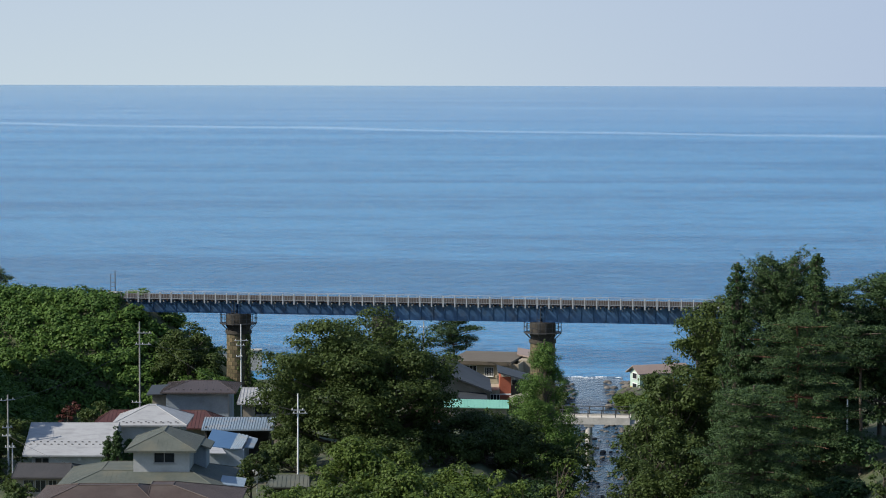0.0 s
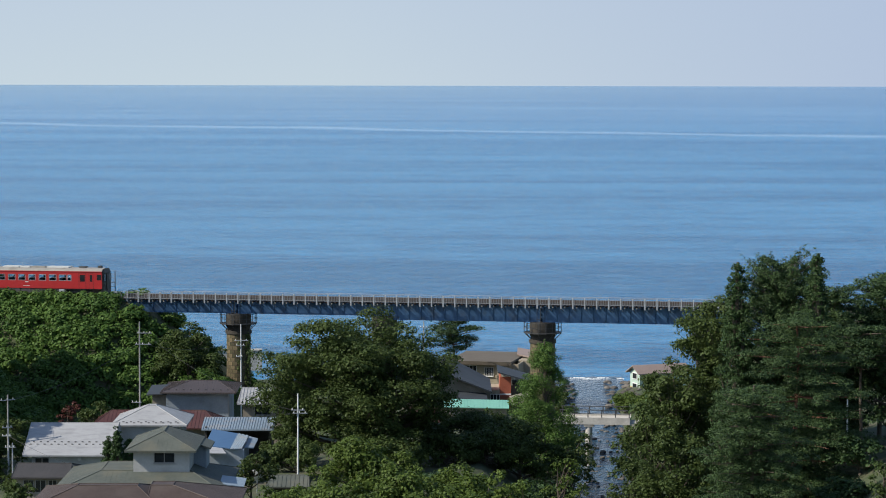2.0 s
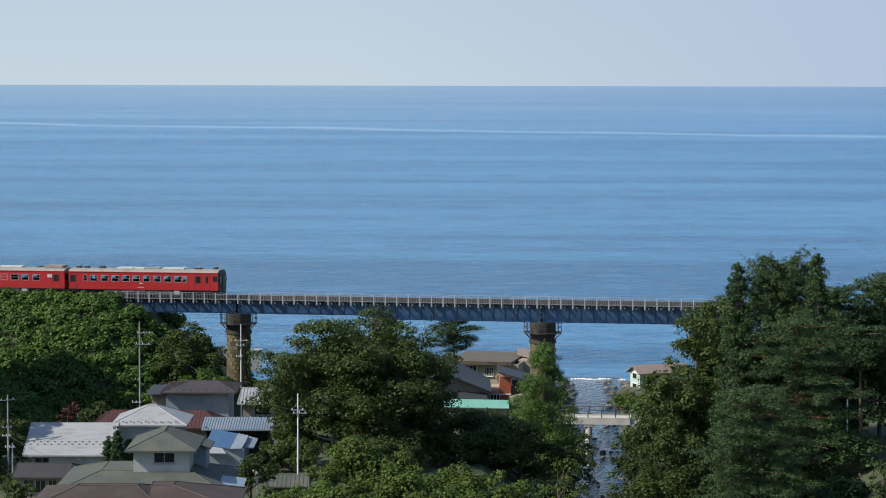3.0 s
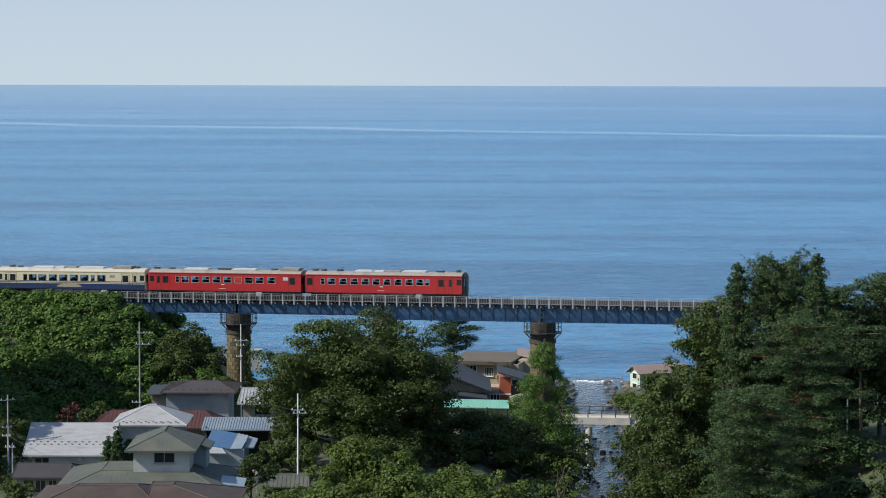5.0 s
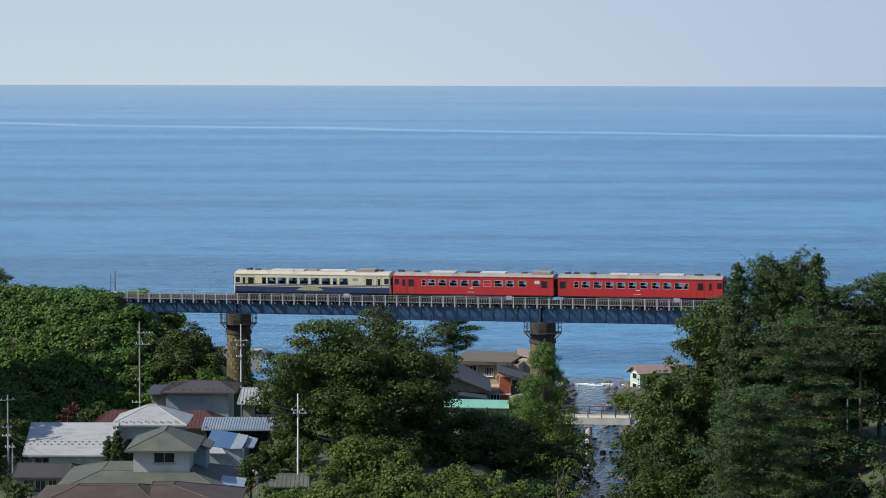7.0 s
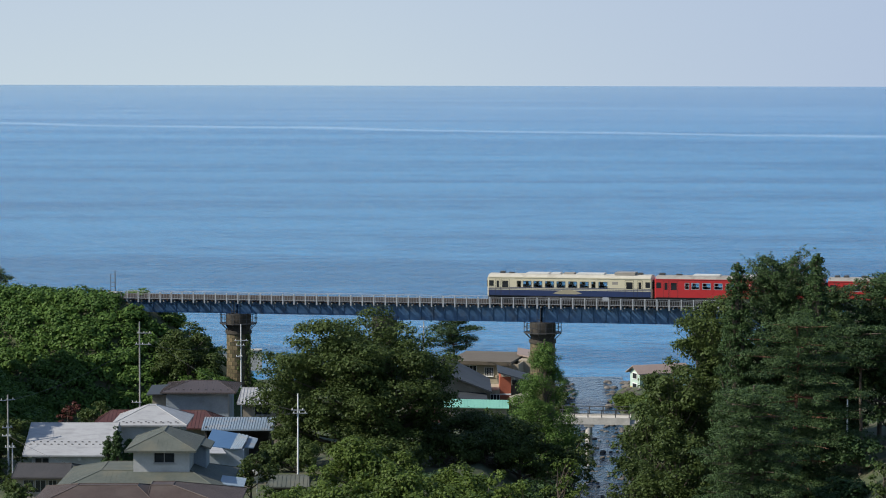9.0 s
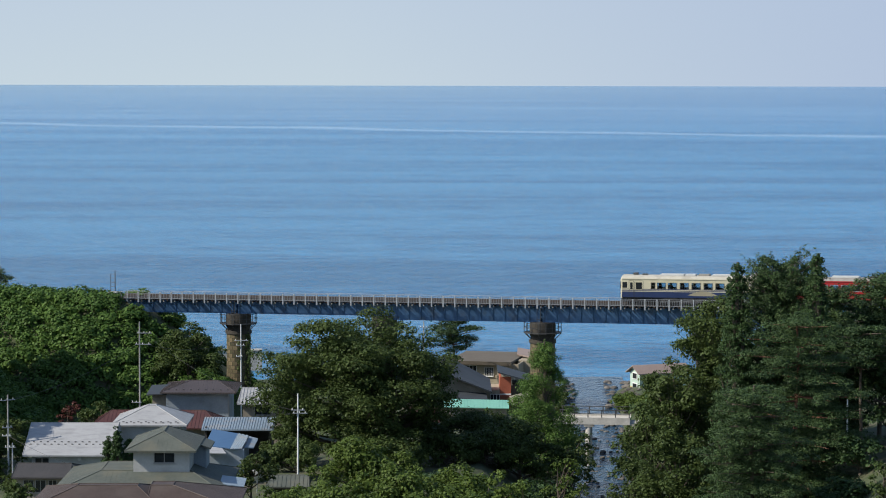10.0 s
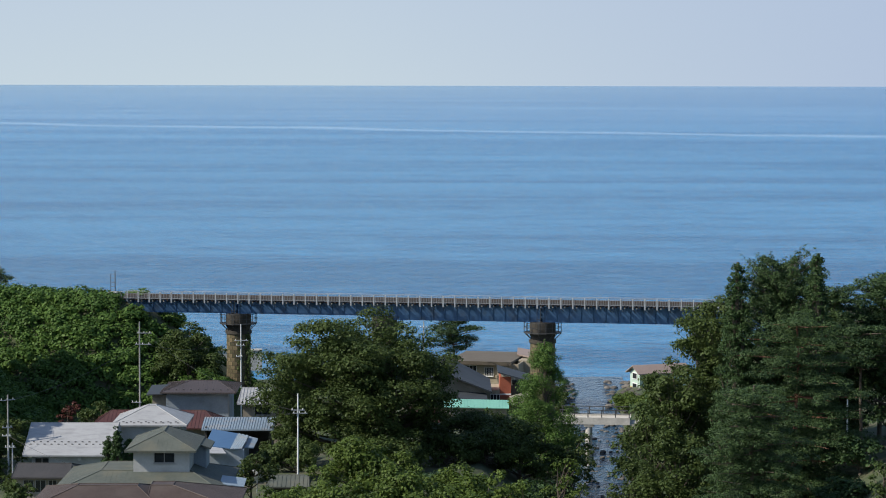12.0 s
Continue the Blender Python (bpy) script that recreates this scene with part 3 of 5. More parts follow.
planted(broad_tree, -29.4, 332, 11.8, 4.0, 3.4, -0.5, 58, leaf=LEAF_VINE, label="green bush at the end of the embankment", lobes=60, name="bush")
planted(broad_tree, -38.5, 302, 11.8, 2.6, 2.4, 0.2, 54, label="dense dark shrub at the foot of the hill", lobes=40, name="bush")
planted(broad_tree, -42.4, 306, 11.4, 1.7, 1.6, 0.2, 55, leaf=LEAF_RED, label="maroon-leaved shrub at the foot of the hill", lobes=26, name="bush")
planted(broad_tree, -37.0, 234, 13.2, 1.8, 1.7, 0.2, 56, label="rounded garden bush beside the houses", lobes=26, name="bush")
planted(broad_tree, -33.2, 222, 13.6, 2.0, 1.5, 0.0, 57, leaf=LEAF_BRIGHT, label="light garden bush beside the houses", lobes=26, name="bush")
for i, (x, y, top, r) in enumerate(((-37.6, 224, 13.4, 2.2), (-39.8, 252, 11.6, 1.8), (-42.6, 258, 11.8, 2.4), (-45.5, 275, 12.2, 4.0), (-49, 290, 12.5, 5.0), (-47.4, 296, 10.6, 2.6), (-17.8, 274, 10.8, 2.0))):
    planted(broad_tree, x, y, top, r, r * 0.8, -0.3, 310 + i, label="dark green bush between the houses and the hill", lobes=36, name="bush", group="hedge bushes")
for i, (x, y, top) in enumerate(((-30.5, 245.5, 15.4), (-29.6, 245, 16.1), (-28.6, 245.4, 15.2))):
    planted(cedar_tree, x, y, top, 1.1, 60 + i, label="slim dark garden conifer beside the house", low=0.3, size=0.12, per=30, group="garden conifers")
# unseen trees left of the view, added to shade the embankment and houses
for i, (x, y, top, r) in enumerate(((-60.5, 329, 27.2, 4.4), (-61, 322, 30.8, 4.8), (-61.5, 315, 33.0, 5.2), (-61, 307, 34.5, 5.2), (-60, 292, 24.5, 5.0), (-61, 276, 29.5, 5.0), (-60.5, 267, 30, 4.6), (-60, 261.5, 32.4, 3.0), (-60, 255, 29, 4.8), (-68, 320, 34, 6), (-69, 308, 36, 6))):
    planted(broad_tree, x, y, top, r, r, -1.0, 70 + i, label="broadleaf tree out of view, added to cast shade on the hill", lobes=120, per=5, size=0.32, big=0.3, group="hill trees")


def hill_cover():
    """Vines and shrubs over the embankment."""
    rng = np.random.default_rng(90)
    made = []
    for i in range(70):                                # a ragged edge along the line
        p = TRACK @ Vector((rng.uniform(-92, -61.5), -rng.uniform(3.0, 4.6), 0))
        b = rng.uniform(0.6, 1.15)
        made.append((p.x, p.y, land(p.x, p.y) + 0.3 * b, b, b, b * 0.9))
    while len(made) < 1150:
        x, y = rng.uniform(-72, -24), rng.uniform(312, 360)
        r = Vector((x, y)) - TRACK_AT
        s, d = r.dot(AX), r.x * AX.y - r.y * AX.x
        if s > -45 or (s > -59 and abs(d) < 2.6) or abs(d) < 3.1 or d < -6:
            continue
        z = land(x, y)
        if z < 6.3:
            continue
        b = rng.uniform(0.7, 1.9)
        k = 0.75 if d < 6 else 1.0
        made.append((x, y, z + 0.15 * b, b, b, b * rng.uniform(0.45, 0.85) * k))
    return made


VINES = hill_cover()
vine_leaves = [lobe_leaves(VINES, 5.0, 0.21, 0.75, np.random.default_rng(91), up=0.3), lobe_leaves(tufts(VINES, 4, 0.45, np.random.default_rng(92), 0.8), 9.5, 0.185, 0.75, np.random.default_rng(93), up=0.2)]
tagged(quads("hill_vines", np.concatenate(vine_leaves), LEAF_VINE),
       "dense green vines over the railway embankment", "vines", kind="stuff")


def ivy(s, parts, seed):
    """Climbing leaves on a pier; parts: side and near offsets, height, size."""
    w = TRACK @ Vector((s, 0, 0))
    lobes = [(w.x + dx, w.y + dy, z, r, r * 0.7, r * 1.2) for dx, dy, z, r in parts]
    tagged(quads("climbing_ivy", lobe_leaves(lobes, 30.0, 0.13, 0.7, np.random.default_rng(seed)), LEAF_BROAD), "green ivy climbing the stone pier", "ivy", kind="stuff")


ivy(-46.4, [(1.15 + 0.15 * math.sin(3 * k), -1.05, 7.0 + 0.75 * k, 0.55) for k in range(11)] + [(0.2, -1.5, 13.6 - 0.8 * k, 0.32) for k in range(5)], 401)
ivy(-6.5, [(-1.2 + 0.2 * math.sin(2 * k), -1.0, 4.5 + 0.7 * k, 0.7) for k in range(9)], 402)


# ---- the railway bridge ----
PIERS = (-46.4, -27.0, -6.5, 14.3)
bridge = thing("railway_bridge", "blue steel girder railway bridge on round stone piers", "bridge")
bridge.matrix_world = TRACK
SPANS = [(-62.6, -46.55, -1.90), (-46.25, -27.15, -1.90), (-26.85, -6.65, -2.36), (-6.35, 14.15, -2.36), (14.45, 30.0, -2.36)]
WALK_Z, GIRDER_TOP = -0.10, -0.40
for a, b, low in SPANS:
    for y in (-0.7, 0.7):
        bm = boxes((a, b, y - 0.02, y + 0.02, low, GIRDER_TOP))
        for z in (low, GIRDER_TOP - 0.03):
            box(bm, a, b, y - 0.17, y + 0.17, z, z + 0.03)
        x = a + 0.2
        while x < b:
            box(bm, x - 0.02, x + 0.02, y - 0.12, y + 0.12, low + 0.03, GIRDER_TOP - 0.03)
            x += 1.55
        part("girder", bm, STEEL_BLUE, bridge)
    x = a + 0.2
    while x < b - 1:
        for y in (-0.65, 0.65):
            bm = bmesh.new()
            rod(bm, (x, y, low + 0.1), (x, -y, GIRDER_TOP - 0.1), 0.04, n=4)
            part("brace", bm, STEEL_BLUE, bridge)
        x += 3.1
# track: sleepers, rails, guard timbers
sleeper = None
for i in range(150):
    x = -62.4 + i * 0.61
    if sleeper is None:
        sleeper = part("sleeper", boxes((-0.1, 0.1, -1.1, 1.1, GIRDER_TOP + 0.002, -0.162)), TIMBER, bridge)
        sleeper.location.x = x
    else:
        o = new("sleeper", sleeper.data)
        o.parent, o.location = bridge, (x, 0, 0)
for y in (-0.57, 0.57):
    part("rail", boxes((-110, 60, y - 0.035, y + 0.035, -0.05, 0), (-110, 60, y - 0.01, y + 0.01, -0.13, -0.05), (-110, 60, y - 0.065, y + 0.065, -0.158, -0.13)), STEEL_DARK, bridge)
RAIL_DULL = shade("dull_railing_steel", (0.15, 0.165, 0.18), (0.24, 0.255, 0.27), 0.65, 0.2, grain=8, patch=1.0, bump=0.05, dirt=((0.12, 0.10, 0.09), 1.1, 0.5))

# walkway on brackets along the near side, in planks with slits where the brackets stand
rng = random.Random(5)
POSTS = [-62.2 + 1.5 * i for i in range(62)]
post_mesh = rail_mesh = None


def bridge_piece(name, first, maker, material, at):
    if first is None:
        first = part(name, maker(), material, bridge)
        first.location = at
        return first
    o = new(name, first.data)
    o.parent, o.location = bridge, at
    return first


OUT = -2.25                                # outer edge of the walkway


def post_shape():
    bm = boxes((-0.08, 0.08, OUT - 0.08, OUT + 0.02, WALK_Z - 0.42, WALK_Z + 0.93), (-0.04, 0.04, OUT + 0.02, -0.9, WALK_Z - 0.2, WALK_Z - 0.06))
    rod(bm, (0, -0.75, GIRDER_TOP - 0.5), (0, OUT + 0.1, WALK_Z - 0.2), 0.03, n=4)
    return bm


def bracket_shape():
    return boxes((-0.06, 0.06, OUT - 0.16, OUT - 0.08, WALK_Z - 0.3, WALK_Z - 0.16))


def plank_shape():
    return boxes((0, 1, OUT + 0.02, -0.95, WALK_Z - 0.025, WALK_Z))


bracket = plank = None
for i, x in enumerate(POSTS):
    post_mesh = bridge_piece("railing_post", post_mesh, post_shape, STEEL_GREY, (x, 0, 0))
    bracket = bridge_piece("cable_bracket", bracket, bracket_shape, PALE_POLE, (x + 0.5, 0, 0))
    cuts = sorted((0.45 + 0.1 * rng.random(), 0.85 + 0.1 * rng.random(), *([1.2 + 0.12 * rng.random()] if rng.random() < 0.55 else [])))
    u = -0.02
    for c in cuts + [1.5]:
        gap = rng.uniform(0.17, 0.24) if c < 1.5 else 0.0
        o = bridge_piece("walkway_panel", plank, plank_shape, STEEL_DARK, (x + u, 0, 0)) if plank is None else new("walkway_panel", plank.data)
        plank = plank or o
        o.parent, o.location, o.scale = bridge, (x + u, 0, 0), (c - gap - u, 1, 1)
        u = c
for z, r in ((0.90, 0.03), (0.72, 0.022), (0.10, 0.032)):
    bm = bmesh.new()
    rod(bm, (-62.6, OUT - 0.02, WALK_Z + z), (30, OUT - 0.02, WALK_Z + z), r, n=6)
    part("handrail", bm, RAIL_DULL, bridge)
bm = bmesh.new()
for x in POSTS[:-1]:
    for k in range(1, 7):
        box(bm, x + 0.214 * k - 0.024, x + 0.214 * k + 0.024, OUT - 0.02, OUT, WALK_Z + 0.10, WALK_Z + 0.72)
tagged(part("railing_infill", bm, RAIL_DULL, bridge, "dull grey infill bars"), kind="stuff")
part("cable_trough", boxes((-62.4, 30, 1.32, 1.62, WALK_Z + 0.004, WALK_Z + 0.34)), TIMBER, bridge, "brown cable trough")
part("cable_duct", boxes((-62.4, 30, -1.0, -0.9, WALK_Z + 0.004, WALK_Z + 0.06)), TIMBER, bridge, "reddish cable duct")
part("far_walkway", boxes((-62.4, 30, 1.3, 2.2, WALK_Z - 0.05, WALK_Z)), STEEL_DARK, bridge)
bm = bmesh.new()
rod(bm, (-62.4, 2.2, WALK_Z + 0.66), (30, 2.2, WALK_Z + 0.66), 0.028, n=5)
part("handrail", bm, STEEL_GREY, bridge)


def block_shape(r0, r1, n, h):
    """One curved stone of a ring of n."""
    bm = bmesh.new()
    a = math.pi / n - 0.012
    c = [(r * math.cos(t), r * math.sin(t)) for r, ts in ((r1, (-a, 0, a)), (r0, (a, -a))) for t in ts]
    lo, hi = [bm.verts.new((*p, 0.02)) for p in c], [bm.verts.new((*p, h - 0.02)) for p in c]
    bm.faces.new(hi)
    bm.faces.new(lo[::-1])
    for i in range(5):
        j = (i + 1) % 5
        bm.faces.new((lo[i], lo[j], hi[j], hi[i]))
    return bm


def pier(s, low, fine):
    w = TRACK @ Vector((s, 0, 0))
    ground_z = land(w.x, w.y) - 0.4
    top = RAIL_Z + GRADE * s + low - 0.02
    t = thing("bridge_pier", "round pier of mossy yellow-brown stone with a steel maintenance platform", "bridge pier", (w.x, w.y, 0), -TRACK_TURN, group="bridge piers")
    r = 1.55
    bm = bmesh.new()
    rod(bm, (0, 0, ground_z), (0, 0, top - 0.3), r - 0.06, r - 0.06, 32)
    part("core", bm, MORTAR, t)
    bm = bmesh.new()
    rod(bm, (0, 0, top - 1.7), (0, 0, top - 0.3), r + 0.07, r + 0.07, 32)
    rod(bm, (0, 0, top - 2.6), (0, 0, top - 2.2), r + 0.14, r + 0.14, 32)
    rod(bm, (0, 0, top - 0.3), (0, 0, top), r + 0.02, r + 0.02, 32)
    part("cap", bm, CAP, t, "dark weathered capping")
    if fine:
        n, h, first = 14, 0.5, None
        k, z = 0, top - 2.62
        while z - h > max(ground_z, top - 11.5):
            z -= h
            for i in range(n):
                m = pose(0, 0, z, 0, 0, 360 / n * (i + 0.5 * (k % 2)))
                if first is None:
                    first = part("stone_block", block_shape(r - 0.2, r, n, h), STONE, t)
                    first.matrix_local = m
                else:
                    o = new("stone_block", first.data)
                    o.parent, o.matrix_local = t, m
            k += 1
    # platform: ring, railing and struts
    z0, R = top - 1.25, 2.35
    bm = bmesh.new()
    N = 16
    for i in range(N):
        a, b = 2 * math.pi * i / N, 2 * math.pi * (i + 1) / N
        p = [(q * math.cos(c), q * math.sin(c), z0) for q, c in ((r + 0.1, a), (R, a), (R, b), (r + 0.1, b))]
        slab(bm, p, 0.1)
    part("platform", bm, STEEL_DARK, t)
    for i in range(N):
        a = 2 * math.pi * i / N
        bm = bmesh.new()
        rod(bm, (R * math.cos(a), R * math.sin(a), z0 - 0.1), (R * math.cos(a), R * math.sin(a), z0 + 1.2), 0.04, n=5)
        part("railing_post", bm, STEEL_DARK, t)
        if i % 2 == 0:
            bm = bmesh.new()
            rod(bm, (R * math.cos(a), R * math.sin(a), z0 - 0.1), ((r + 0.05) * math.cos(a), (r + 0.05) * math.sin(a), z0 - 0.85), 0.05, n=5)
            part("strut", bm, STEEL_DARK, t)
    for z in (0.6, 1.2):
        ring = [(R * math.cos(2 * math.pi * i / N), R * math.sin(2 * math.pi * i / N), z0 + z) for i in range(N + 1)]
        part("guard_rail", tube(bmesh.new(), ring, 0.035, 5), STEEL_DARK, t)
    # ladder up to the walkway
    bm = bmesh.new()
    for x in (-0.22, 0.22):
        rod(bm, (x, -2.2, z0), (x, -2.2, RAIL_Z + GRADE * s + WALK_Z - 0.06), 0.03, n=4)
    for k in range(8):
        rod(bm, (-0.22, -2.2, z0 + 0.25 * k), (0.22, -2.2, z0 + 0.25 * k), 0.02, n=4)
    part("ladder", bm, STEEL_DARK, t)
    return t


CAP = shade("pier_cap", (0.028, 0.026, 0.022), (0.066, 0.058, 0.046), 0.95, grain=4, patch=0.7, bump=0.4)
for s, low, fine in zip(PIERS, (-1.9, -1.9, -2.36, -2.36), (1, 0, 1, 0)):
    pier(s, low, fine)
w = TRACK @ Vector((-63.4, 0, 0))
ab = thing("bridge_abutment", "weathered concrete abutment in the vine-covered embankment", "abutment", (w.x, w.y, 0), -TRACK_TURN)
part("wall", boxes((-1.2, 0.6, -2.4, 2.4, 8, RAIL_Z - 1.95), (-1.2, 0.2, -2.4, 2.4, RAIL_Z - 1.95, RAIL_Z - 0.2)), CONCRETE, ab)
w = TRACK @ Vector((31.2, 0, 0))
ab = thing("bridge_abutment", "weathered concrete abutment among the trees", "abutment", (w.x, w.y, 0), -TRACK_TURN)
part("wall", boxes((-0.6, 1.2, -2.4, 2.4, 8, RAIL_Z - 2.25), (-0.2, 1.2, -2.4, 2.4, RAIL_Z - 2.25, RAIL_Z - 0.2)), CONCRETE, ab)
bed = thing("track_bed", "grey ballast under the rails on the embankment", "track bed")
bed.matrix_world = TRACK
BALLAST = shade("ballast", (0.12, 0.11, 0.10), (0.28, 0.26, 0.24), 0.95, grain=14, patch=1.5, bump=0.8)
for a, b in ((-110, -63.4), (31.2, 60)):
    bm = bmesh.new()
    slab(bm, [(a, -2.0, -0.17), (b, -2.0, -0.17), (b, 2.0, -0.17), (a, 2.0, -0.17)], 0.8)
    part("ballast", bm, BALLAST, bed)
sig = thing("signal_post", "slim grey trackside post with a lattice frame", "signal post", tuple(TRACK @ Vector((-64.3, 2.6, 0)))[:2] + (RAIL_Z - 1.5,), -TRACK_TURN)
bm = bmesh.new()
rod(bm, (0, 0, -0.6), (0, 0, 4.0), 0.07, 0.06)
part("post", bm, STEEL_DARK, sig)
bm = bmesh.new()
rod(bm, (-0.62, 0, 0.6), (-0.62, 0, 3.55), 0.04, n=5)
for z in (1.2, 1.9, 2.4, 3.0, 3.5):
    rod(bm, (-0.62, 0, z), (0, 0, z), 0.03, n=5)
part("side_frame", bm, STEEL_DARK, sig)

# ---- the train ----
FLOOR, SILL, HEAD, EAVE, CROWN, HALF = 1.02, 2.08, 2.78, 3.26, 3.68, 1.45
LEN = 20.45


def side_wall(bm, y, holes, x0, x1):
    """One side with openings (x from, x to, foot, head), and a wall thickness."""
    t = 0.06 if y < 0 else -0.06
    ya, yb = min(y, y + t), max(y, y + t)
    box(bm, x0, x1, ya, yb, FLOOR, SILL)
    box(bm, x0, x1, ya, yb, HEAD, EAVE)
    x = x0
    for a, b in sorted(holes):
        box(bm, x, a, ya, yb, SILL, HEAD)
        x = b
    box(bm, x, x1, ya, yb, SILL, HEAD)


def railcar(label, paint, windows, doors, closed, cabs, extras, roof_kit, band=None):
    t = thing("railcar", label, "railcar", group="train cars")
    h = LEN / 2
    bm = bmesh.new()
    holes = [w for w in windows if w not in closed]
    for y in (-HALF, HALF):
        side_wall(bm, y, holes, -h, h)
    for e in (-1, 1):
        x0, x1 = sorted((e * h, e * (h - 0.08)))
        box(bm, x0, x1, -HALF + 0.06, HALF - 0.06, FLOOR, EAVE)
    part("body", bm, paint, t)
    # roof: an arch
    bm = bmesh.new()
    prof = [(-HALF - 0.02, EAVE), (-1.36, EAVE + 0.16), (-1.05, EAVE + 0.31), (-0.5, CROWN - 0.03), (0, CROWN), (0.5, CROWN - 0.03), (1.05, EAVE + 0.31), (1.36, EAVE + 0.16), (HALF + 0.02, EAVE)]
    A, B = [bm.verts.new((-h, y, z)) for y, z in prof], [bm.verts.new((h, y, z)) for y, z in prof]
    for i in range(len(prof) - 1):
        bm.faces.new((A[i], B[i], B[i + 1], A[i + 1]))
    bm.faces.new(A)
    bm.faces.new(B[::-1])
    bm.faces.new((A[0], A[-1], B[-1], B[0]))
    part("roof", bm, ROOF_CREAM if band else ROOF_GREY, t, "pale arched metal roof" if band else "grey arched metal roof")
    for y in (-HALF - 0.03, HALF + 0.01):
        part("gutter", boxes((-h, h, y - 0.02, y + 0.04, EAVE - 0.06, EAVE + 0.03)), paint, t)
    part("floor", boxes((-h + 0.1, h - 0.1, -1.38, 1.38, FLOOR, FLOOR + 0.1)), SEAT_BLUE, t)
    bm = bmesh.new()
    for a, b in holes:
        m = (a + b) / 2
        if b - a > 0.7:
            for y0, y1 in ((-1.32, -0.35), (0.35, 1.32)):
                box(bm, m - 0.52, m - 0.40, y0, y1, FLOOR + 0.1, 2.34)
                box(bm, m + 0.40, m + 0.52, y0, y1, FLOOR + 0.1, 2.34)
    tagged(part("seats", bm, SEAT_BLUE, t, "dark blue seat backs"), kind="stuff")
    for a, b in windows:
        for y in (-1, 1):
            bm = bmesh.new()
            ya, yb = sorted((y * (HALF + 0.012), y * (HALF - 0.02)))
            for r in ((a - 0.05, a, SILL - 0.05, HEAD + 0.05), (b, b + 0.05, SILL - 0.05, HEAD + 0.05), (a, b, HEAD, HEAD + 0.05), (a, b, SILL - 0.05, SILL), (a, b, SILL + 0.36, SILL + 0.39)):
                box(bm, r[0], r[1], ya, yb, r[2], r[3])
            wdw = part("window", bm, STEEL_GREY if paint is RED else STEEL_DARK, t)
            pane = boxes((a, b, y * 1.42 - 0.006, y * 1.42 + 0.006, SILL, HEAD))
            o = part("pane", pane, PALE_BLIND if (a, b) in closed else GLASS, wdw)
            o.visible_shadow = (a, b) in closed
    for a, b in doors:
        for y in (-1, 1):
            def strip(x0, x1, z0, z1, d):
                ya, yb = sorted((y * (HALF - 0.01), y * (HALF + d)))
                return (x0, x1, ya, yb, z0, z1)
            d = part("door", boxes(strip(a, b, FLOOR + 0.02, 3.02, 0.004)), paint, t)
            part("door_seal", boxes(strip(a - 0.03, a + 0.01, FLOOR, 3.04, 0.01), strip(b - 0.01, b + 0.03, FLOOR, 3.04, 0.01), strip(a, b, 3.02, 3.05, 0.01)), BLACK, d)
            part("door_window", boxes(strip(a + 0.12, b - 0.12, 1.95, 2.82, 0.012)), DARK_GLASS, d)
    for y in (-1, 1):
        for x0, x1, z0, z1, m, nm in extras:
            ya, yb = sorted((y * (HALF - 0.01), y * (HALF + 0.008)))
            part(nm, boxes((x0, x1, ya, yb, z0, z1)), m, t)
        if band:
            ya, yb = sorted((y * (HALF - 0.01), y * (HALF + 0.006)))
            part("lower_band", boxes((-h - 0.004, h + 0.004, ya, yb, FLOOR - 0.02, 1.70)), NAVY, t, "deep blue band")
            for z in (1.78, 1.95):
                part("stripe", boxes((-h - 0.004, h + 0.004, ya, yb, z, z + 0.085)), NAVY, t, "thin navy stripe")
            bm = bmesh.new()
            yy = y * (HALF + 0.012)
            p = [(-2.05, 1.32), (-1.5, 1.55), (-0.55, 1.82), (0.25, 1.82), (1.1, 1.55), (1.65, 1.32), (0.9, 1.24), (-1.3, 1.24)]
            bm.faces.new([bm.verts.new((x, yy, z)) for x, z in p])
            part("emblem", bm, EMBLEM, t, "dull beige mountain-shaped emblem")
    # ends: cab front or gangway, the leading red front's shade painted black
    for e, cab in zip((-1, 1), cabs):
        bm = bmesh.new()
        x0, x1 = sorted((e * (h + 0.002), e * (h + (0.10 if cab else 0.04))))
        if cab:
            plan = [(0.002, -1.45), (0.12, -1.36), (0.2, -1.1), (0.22, 0.0), (0.2, 1.1), (0.12, 1.36), (0.002, 1.45)]
            lo, mid, hi = [[bm.verts.new((e * (h + px * k), py * w, z)) for px, py in plan] for z, k, w in ((FLOOR - 0.1, 1, 1), (EAVE - 0.1, 1, 1), (EAVE + 0.3, 0.4, 0.72))]
            for p, q in ((lo, mid), (mid, hi)):
                for i in range(6):
                    bm.faces.new((p[i], p[i + 1], q[i + 1], q[i]))
                bm.faces.new((p[0], q[0], q[6], p[6]))
            bm.faces.new(lo[::-1])
            bm.faces.new(hi)
            bmesh.ops.recalc_face_normals(bm, faces=bm.faces[:])
        else:
            box(bm, x0, x1, -1.38, 1.38, FLOOR, EAVE - 0.02)
        # leading front takes BLACK for RED: shade put into its colour
        f = part("cab_front" if cab else "end_wall", bm, (BLACK if paint is RED and e > 0 else paint) if cab else paint, t)
        x2, x3 = sorted((e * (h + 0.04), e * (h + (0.225 if cab else 0.05))))
        for y in (-0.86, 0.86):
            part("cab_window", boxes((x2, x3, y - 0.44, y + 0.44, 2.05, 2.9)), DARK_GLASS, f)
        x4, x5 = sorted((e * (h + 0.05), e * (h + 0.30)))
        part("gangway", boxes((x4, x5, -0.45, 0.45, FLOOR, 3.0)), BLACK, f, "dark gangway bellows")
